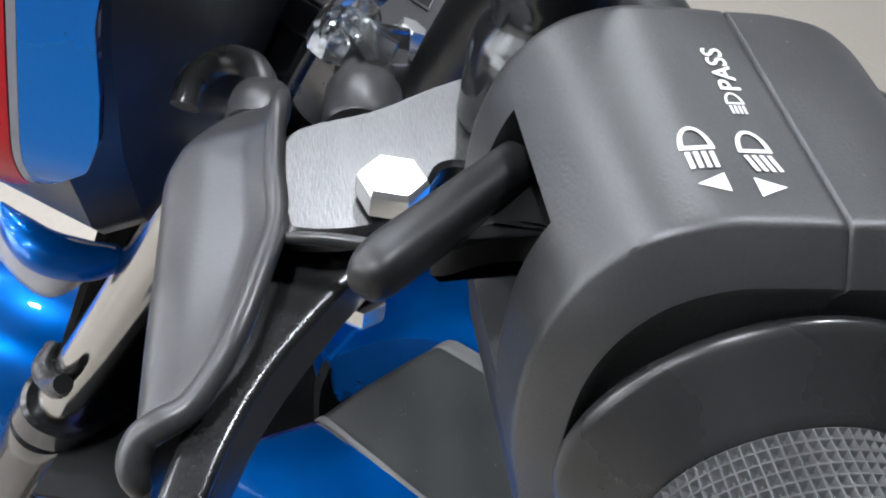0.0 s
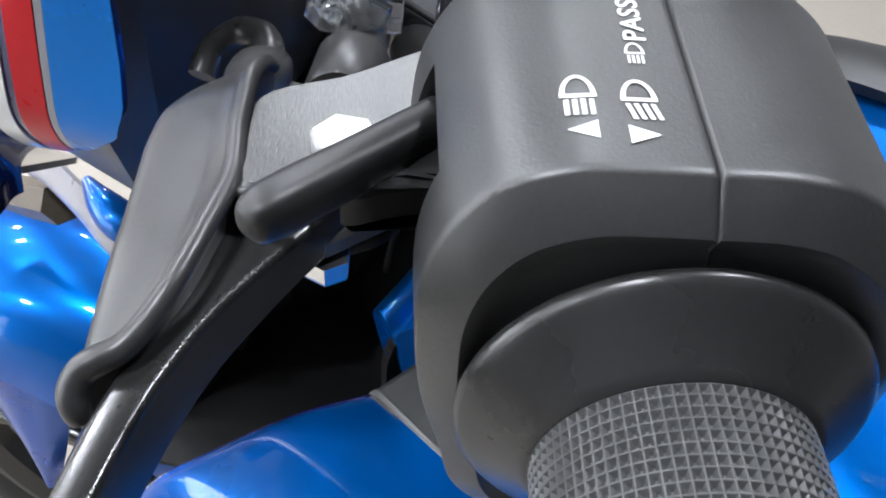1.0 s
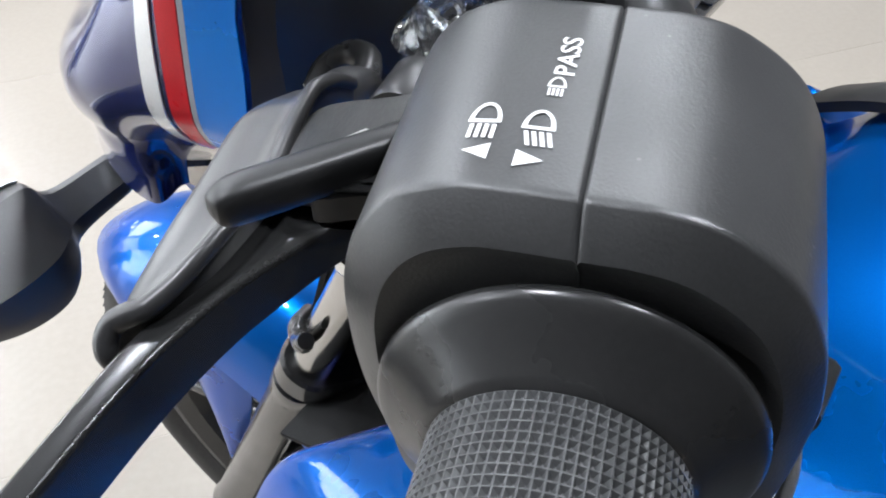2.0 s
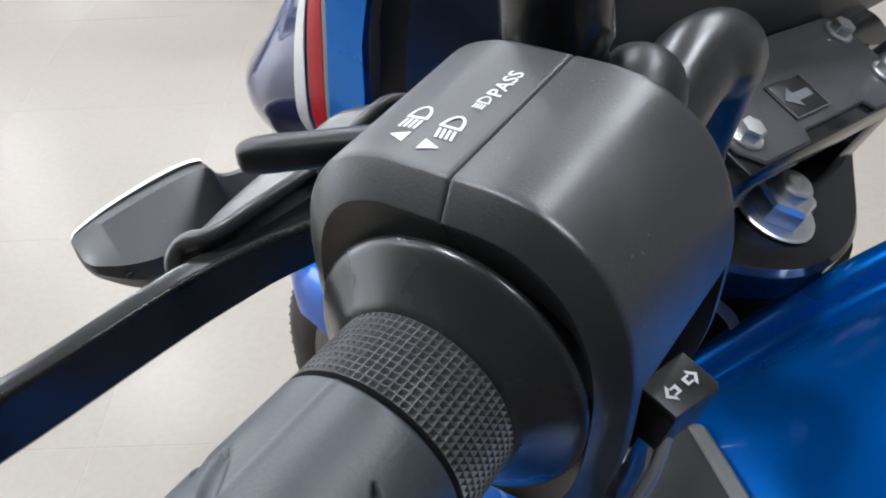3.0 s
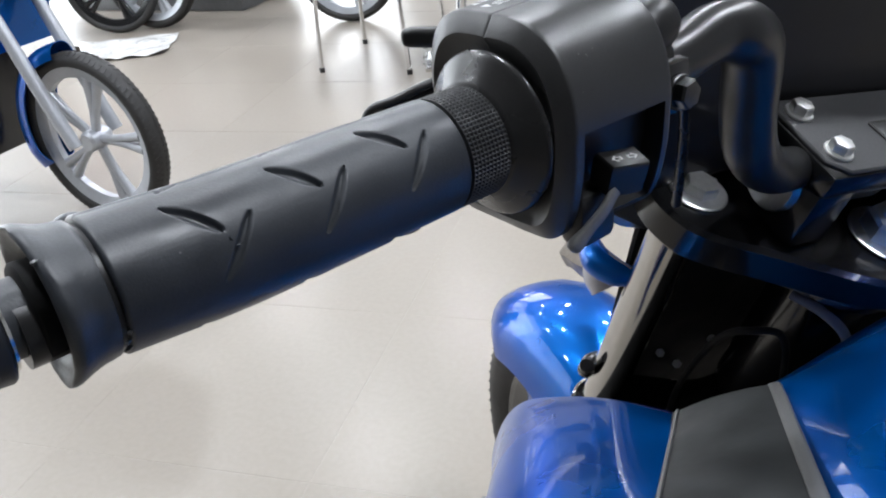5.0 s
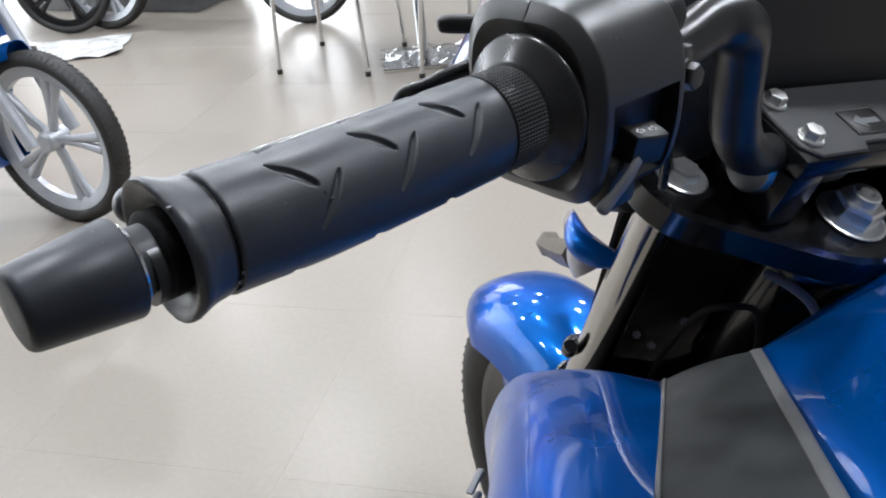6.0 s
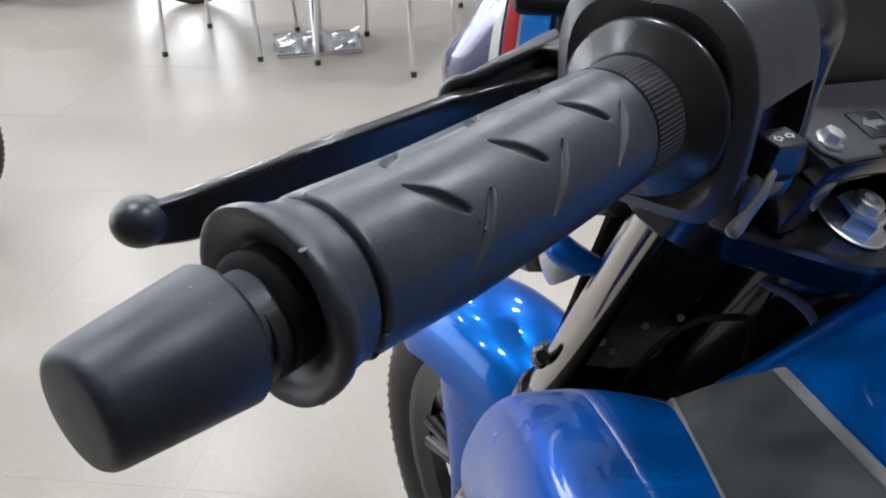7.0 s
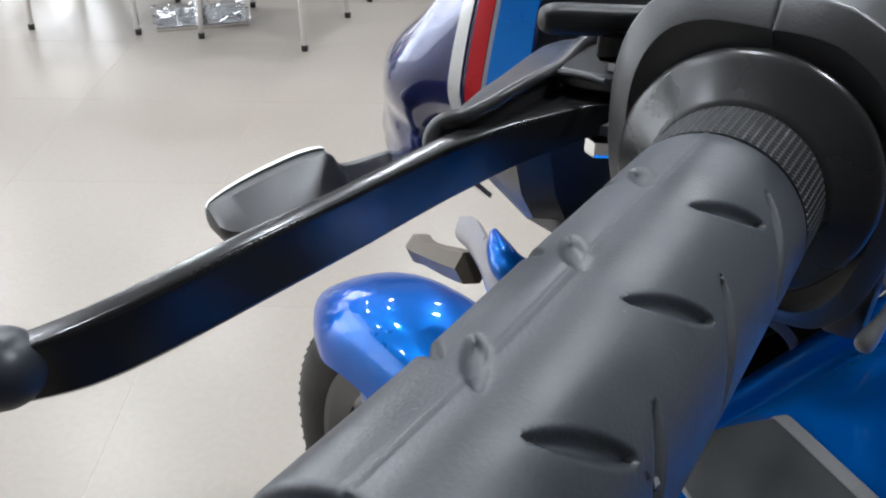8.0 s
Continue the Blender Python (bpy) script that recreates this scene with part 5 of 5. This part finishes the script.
part("exhaust", tube([(MID + 0.05, -0.06, -0.56), (MID + 0.10, -0.02, -0.68), (MID + 0.13, -0.20, -0.78), (MID + 0.15, -0.60, -0.76), (MID + 0.155, -0.80, -0.72), (MID + 0.16, -1.16, -0.62)], [0.016, 0.016, 0.018, 0.030, 0.045, 0.048], 20, 50), BLACK_METAL, bike, "black exhaust", BODY)
part("side_stand", tube([(MID - 0.10, -0.42, -0.72), (MID - 0.16, -0.46, -0.86), (MID - 0.235, -0.50, -0.985)], 0.010, 12, 16), BLACK_METAL, bike, "black side stand", BODY)
part("tail_lamp", block(MID - 0.05, MID + 0.05, -1.19, -1.15, -0.150, -0.105, 0.008), RED, bike, "red tail lamp", BODY)
part("right_grip", spin([(0.0, 0.012), (0.0, 0.0175), (0.002, 0.0188), (0.120, 0.0188), (0.122, 0.0270), (0.126, 0.0270), (0.128, 0.012)], 40), RUBBER, bike, "black rubber grip", BIKE @ facing((0.62, -0.09, 0.055), (-0.945, 0.327, 0.03)) @ Matrix.Rotation(radians(-90), 4, "Y"))

# ---- other things in the showroom ----


def parked_bike(frame_, radius, paint, rim_mat, label, guard=(38, 150)):
    """A motorcycle whose front axle is the origin: x the axle, y ahead, z up."""
    root = thing("motorcycle", label, "motorcycle", frame_, "parked motorcycles")
    wheel(root, frame_, radius, 0.036, rim_mat, "cast alloy rim", 5, 0.62)
    wheel(root, frame_ @ Matrix.Translation((0, -1.27, 0)), radius, 0.046, rim_mat, "cast alloy rim", 5, 0.7)
    for x in (-0.085, 0.085):
        part("fork_leg", tube([(x, 0.0, 0.0), (x, -0.10, 0.22), (x, -0.28, 0.66)], [0.022, 0.022, 0.016], 18, 20), ALLOY, root, "silver fork leg", frame_)
    part("front_mudguard", fender(*guard, radius + 0.03, 0.065, 0.055), paint, root, "glossy front mudguard", frame_, 60)
    part("fuel_tank", loft([[(w * math.cos(2 * math.pi * i / 28), y, z + h * math.sin(2 * math.pi * i / 28)) for i in range(28)] for y, z, w, h in ((-0.34, 0.56, 0.06, 0.06), (-0.40, 0.58, 0.12, 0.11), (-0.55, 0.58, 0.15, 0.12), (-0.68, 0.54, 0.11, 0.10), (-0.72, 0.52, 0.06, 0.05))]), paint, root, "glossy fuel tank", frame_, 60)
    part("side_shroud", loft([[(s * w, y, z) for s in (-1, 1) for y, z in ((-0.24, 0.50), (-0.30, 0.30), (-0.40, 0.36), (-0.44, 0.52))][:4] for w in (-0.16, -0.15)] and [[(w, y, z) for y, z in ((-0.22, 0.52), (-0.27, 0.28), (-0.40, 0.32), (-0.44, 0.54))] for w in (-0.17, -0.15, 0.15, 0.17)]), paint, root, "", frame_)
    part("seat", block(-0.12, 0.12, -1.25, -0.70, 0.50, 0.57, 0.02), RUBBER_SOFT, root, "black seat", frame_)
    part("engine", block(-0.12, 0.12, -0.80, -0.42, -0.08, 0.34, 0.03), BLACK_METAL, root, "black engine", frame_)
    part("headlamp", loft([[(r * math.cos(2 * math.pi * i / 28), y, 0.62 + r * math.sin(2 * math.pi * i / 28)) for i in range(28)] for y, r in ((-0.26, 0.05), (-0.16, 0.10), (-0.08, 0.095), (-0.06, 0.05))]), paint, root, "", frame_)
    part("handlebar", tube([(-0.36, -0.42, 0.76), (-0.16, -0.34, 0.76), (0, -0.30, 0.70), (0.16, -0.34, 0.76), (0.36, -0.42, 0.76)], 0.012, 12, 40), BLACK_METAL, root, "", frame_)
    part("reflector", block(-0.112, -0.104, -0.14, -0.09, 0.235, 0.265, 0.003), AMBER, root, "orange side reflector", frame_)
    return root


def standing(x, y, radius, heading):
    return Matrix.Translation((x, y, radius)) @ Matrix.Rotation(radians(heading - 90), 4, "Z")


parked_bike(standing(-1.905, 1.752, 0.285, -4), 0.285, BLUE, ALLOY, "blue motorcycle with white alloy wheels on the tiled floor", (98, 204))
parked_bike(standing(-2.34, 4.14, 0.30, 8), 0.30, BLACK_METAL, ALLOY, "black motorcycle with white alloy wheels beside the chairs")
parked_bike(standing(-0.30, 4.55, 0.29, 196), 0.29, RED, BLACK_METAL, "red motorcycle with black wheels near the far wall")
parked_bike(standing(-3.80, 3.85, 0.29, 20), 0.29, RED, BLACK_METAL, "red motorcycle beside a white plastic sheet")


def chair(x, y, turn, seat_mat, label, size=0.34):
    m = Matrix.Translation((x, y, 0)) @ Matrix.Rotation(radians(turn), 4, "Z")
    root = thing("chair", label, "chair", m, "chairs")
    h = size / 2
    for sx in (-1, 1):
        for sy in (-1, 1):
            leg = part("leg", tube([(sx * h, sy * h, 0.012), (sx * h * 0.96, sy * h * 0.96, 0.22), (sx * h * 0.90, sy * h * 0.90, 0.44)], 0.0105, 14, 12), CHROME, root, "chromed steel leg", m)
            part("foot", spin([(0.0, 0.012), (0.0005, 0.0135), (0.022, 0.0135), (0.024, 0.011)], 18), RUBBER_SOFT, leg, "black rubber foot", m @ Matrix.Translation((sx * h, sy * h, 0.0)) @ Matrix.Rotation(radians(-90), 4, "Y"))
    part("seat", block(-h * 1.15, h * 1.15, -h * 1.15, h * 1.15, 0.44, 0.49, 0.018), seat_mat, root, "padded seat", m)
    part("backrest", loft([[(xx, h * 1.12 + 0.03 * math.cos(xx * 5), z) for xx in (-h, -h / 2, 0, h / 2, h)] + [(xx, h * 1.12 + 0.025 + 0.03 * math.cos(xx * 5), z) for xx in (h, h / 2, 0, -h / 2, -h)] for z in (0.62, 0.64, 0.84, 0.86)]), seat_mat, root, "padded backrest", m)
    for sx in (-1, 1):
        part("back_post", tube([(sx * h * 0.9, h * 0.9, 0.44), (sx * h * 0.95, h * 1.12, 0.62), (sx * h * 0.95, h * 1.2, 0.84)], 0.0105, 12, 12), CHROME, root, "", m)
    return root


chair(-1.79, 3.49, 2, PLASTIC, "chromed steel chair with a dark padded seat beside the table", 0.46)
chair(-1.02, 3.46, -9, PLASTIC_DARK, "chromed steel chair with a black padded seat by the table", 0.46)
chair(-0.60, 4.20, 24, PLASTIC_DARK, "chromed steel chair with a black padded seat near the red motorcycle", 0.44)

# table on a flat base that is still wrapped in film
m = Matrix.Translation((-1.37, 3.50, 0)) @ Matrix.Rotation(radians(25), 4, "Z")
table = thing("table", "round table with a chromed post on a film-wrapped base plate", "table", m)
part("base_plate", slab([(-0.19, -0.13), (0.19, -0.13), (0.19, 0.13), (-0.19, 0.13)], 0.0, 0.022, 0.003), STEEL, table, "bright steel base plate", m)
part("post", spin([(0.02, 0.03), (0.03, 0.026), (0.71, 0.026)], 28), CHROME, table, "chromed post", m @ Matrix.Rotation(radians(-90), 4, "Y"))
part("table_top", spin([(0.715, 0.06), (0.716, 0.40), (0.722, 0.405), (0.738, 0.405), (0.742, 0.40), (0.742, 0.05)], 64), LAMINATE, table, "white table top", m @ Matrix.Rotation(radians(-90), 4, "Y"))
rows = []
for i in range(22):
    row = []
    for j in range(16):
        x, y = -0.20 + 0.40 * i / 21, -0.14 + 0.28 * j / 15
        z = 0.028 + 0.055 * abs(noise.noise(Vector((x * 9, y * 9, 1.7)))) + 0.03 * max(0.0, 1 - math.hypot(x, y) / 0.12)
        row.append((x, y, z))
    rows.append(row)
part("wrapping_film", sheet(rows, -0.0012), ACRYLIC, table, "crumpled clear wrapping film", m, 15)

# white plastic sheet left lying on the floor
rows = []
for i in range(24):
    row = []
    for j in range(20):
        x, y = -0.30 + 0.60 * i / 23, -0.22 + 0.44 * j / 19
        x += 0.04 * noise.noise(Vector((y * 6, x * 3, 0.4)))
        z = 0.004 + 0.035 * abs(noise.noise(Vector((x * 7, y * 7, 5.2)))) ** 1.2
        row.append((x, y, z))
    rows.append(row)
tagged(part("plastic_sheet", sheet(rows, -0.0010), WHITE, None, "", Matrix.Translation((-3.52, 3.50, 0.003)) @ Matrix.Rotation(radians(25), 4, "Z"), 15), "crumpled white plastic sheet on the tiled floor", "plastic sheet")
m = Matrix.Translation((-3.95, 4.60, 0))
counter = thing("counter", "white laminated counter with a recessed plinth", "counter", m)
part("counter_body", block(-0.75, 0.75, -0.30, 0.30, 0.10, 0.90, 0.006), LAMINATE, counter, "white laminate body", m)
part("plinth", block(-0.70, 0.70, -0.26, 0.26, 0.0, 0.10, 0.003), PAD_EDGE, counter, "grey plinth", m)
part("counter_top", block(-0.78, 0.78, -0.33, 0.33, 0.902, 0.935, 0.006), PLASTIC_DARK, counter, "dark counter top", m)

# ---- the room ----
X0, X1, Y0, Y1 = -6.6, 3.6, -3.4, 7.4


def structure(name, bm, mat, label, category):
    return tagged(part(name, bm, mat, None, "", WORLD), label, category, "", "structure")


structure("ceiling", block(X0, X1, Y0, Y1, CEILING, CEILING + 0.15, 0), PANEL, "plain light grey ceiling", "ceiling")
bm = block(-3.7, X1, Y1, Y1 + 0.15, 0, CEILING, 0)
block(X0, -6.3, Y1, Y1 + 0.15, 0, CEILING, 0, bm)
block(-6.3, -3.7, Y1, Y1 + 0.15, 0, 0.4, 0, bm)
block(-6.3, -3.7, Y1, Y1 + 0.15, 2.8, CEILING, 0, bm)
structure("wall_north", bm, WALL, "grey wall with a window at its end", "wall")
corner_window = tagged(part("window_2", block(-6.3, -3.7, Y1 + 0.04, Y1 + 0.10, 0.40, 0.46, 0.004), PAD_EDGE), "wide window in grey frames", "window", "", "structure")
for x in (-6.27, -5.0, -3.73):
    part("window_frame", block(x - 0.025, x + 0.025, Y1 + 0.04, Y1 + 0.10, 0.46, 2.74, 0.004), PAD_EDGE, corner_window)
part("window_frame", block(-6.3, -3.7, Y1 + 0.04, Y1 + 0.10, 2.74, 2.80, 0.004), PAD_EDGE, corner_window)
for x in (-6.245, -4.975):
    pane = part("pane", block(x, x + 1.22, Y1 + 0.066, Y1 + 0.074, 0.46, 2.74, 0), GLASS, corner_window)
    pane.visible_shadow = False
structure("backdrop_north", block(-8.0, -2.0, Y1 + 1.4, Y1 + 1.5, -0.5, 4.5, 0), SKY_GLOW, "bright hazy daylight outside the corner window", "backdrop")
# unseen wall, coloured dark to weaken the fill light from behind
structure("wall_south", block(X0, X1, Y0 - 0.15, Y0, 0, CEILING, 0), WALL_DARK, "plain unseen wall, dark to hold back fill light", "wall")
structure("wall_east", block(X1, X1 + 0.15, Y0 - 0.15, Y1 + 0.15, 0, CEILING, 0), WALL, "plain grey wall", "wall")
bm = block(X0 - 0.15, X0, Y0 - 0.15, -1.3, 0, CEILING, 0)
block(X0 - 0.15, X0, 7.3, Y1 + 0.15, 0, CEILING, 0, bm)
block(X0 - 0.15, X0, -1.3, 7.3, 2.8, CEILING, 0, bm)
structure("wall_west", bm, WALL, "grey wall with a wide shop window", "wall")
window = tagged(part("window_1", block(X0 - 0.10, X0 - 0.04, -1.3, 7.3, 0.0, 0.06, 0.004), PAD_EDGE), "wide shop window in grey frames", "window", "", "structure")
for y in (-1.27, 0.44, 2.15, 3.86, 5.57, 7.27):
    part("window_frame", block(X0 - 0.10, X0 - 0.04, y - 0.025, y + 0.025, 0.06, 2.74, 0.004), PAD_EDGE, window)
part("window_frame", block(X0 - 0.10, X0 - 0.04, -1.3, 7.3, 2.74, 2.80, 0.004), PAD_EDGE, window)
for y in (-1.245, 0.465, 2.175, 3.885, 5.595):
    pane = part("pane", block(X0 - 0.074, X0 - 0.066, y, y + 1.66, 0.06, 2.74, 0), GLASS, window)
    pane.visible_shadow = False
structure("backdrop", block(X0 - 1.6, X0 - 1.5, -3.5, 9.5, -0.5, 4.5, 0), SKY_GLOW, "bright hazy daylight outside the window", "backdrop")

# ceiling downlights
fitting = thing("ceiling_light", "round recessed ceiling downlight that is switched on", "ceiling light", Matrix.Translation((LAMPS[0][0], LAMPS[0][1], CEILING)), "ceiling downlights")
m = Matrix.Translation((LAMPS[0][0], LAMPS[0][1], CEILING)) @ Matrix.Rotation(radians(90), 4, "Y")
part("trim_ring", spin([(0.0, 0.114), (0.0, 0.138), (0.008, 0.136), (0.012, 0.124), (0.010, 0.114)], 40, caps=False), LAMINATE, fitting, "white trim ring", m)
part("diffuser", spin([(0.001, 0.113), (0.002, 0.113)], 40), LAMP_GLOW, fitting, "lit diffuser", m)
for x, y in LAMPS[1:]:
    copy_thing(fitting, Matrix.Translation((x, y, CEILING)))

# floor: a bed of grout with polished tiles in it
ground = structure("floor", block(X0, X1, Y0, Y1, -0.10, -0.0005, 0), GROUT, "polished beige floor tiles with thin joints", "floor")
PITCH, SKEW = 0.605, radians(7.742)
bm = bmesh.new()
e, w = 0.0004, PITCH / 2 - 0.0009
low_ring = [(-w, -w), (w, -w), (w, w), (-w, w)]
loft([[(x, y, -0.006) for x, y in low_ring], [(x, y, -e) for x, y in low_ring], [(x * (1 - e / w), y * (1 - e / w), 0) for x, y in low_ring]], bm)
first = None
origin = Vector((-0.686, 1.460))
ux, uy = Vector((math.cos(SKEW), math.sin(SKEW))), Vector((-math.sin(SKEW), math.cos(SKEW)))
cells = [(i, j) for i in range(-12, 9) for j in range(-10, 12)]
rest = bmesh.new()
near = []
for i, j in cells:
    c = origin + ux * (PITCH * (i + 0.5)) + uy * (PITCH * (j + 0.5))
    if X0 + 0.4 < c.x < X1 - 0.4 and Y0 + 0.4 < c.y < Y1 - 0.4:
        near.append((c.x, c.y))
near.sort(key=lambda p: math.hypot(p[0] + 0.9, p[1] - 1.6))
turn = Matrix.Rotation(SKEW, 4, "Z")
for k, (x, y) in enumerate(near[:290]):
    if first is None:
        first = part("tile", bm, TILE, ground, "", Matrix.Translation((x, y, 0)) @ turn)
        continue
    tile = new("tile", first.data)
    tile.parent = ground
    tile.matrix_parent_inverse = ground.matrix_world.inverted()
    tile.matrix_basis = Matrix.Translation((x, y, 0)) @ turn
for x, y in near[290:]:
    loft([[tuple(Matrix.Translation((x, y, 0)) @ turn @ Vector((a, b, z))) for a, b in low_ring] for z in (-0.006, 0.0)], rest)
if rest.verts:
    tagged(part("tile_field", rest, TILE, ground, "", WORLD), kind="stuff")
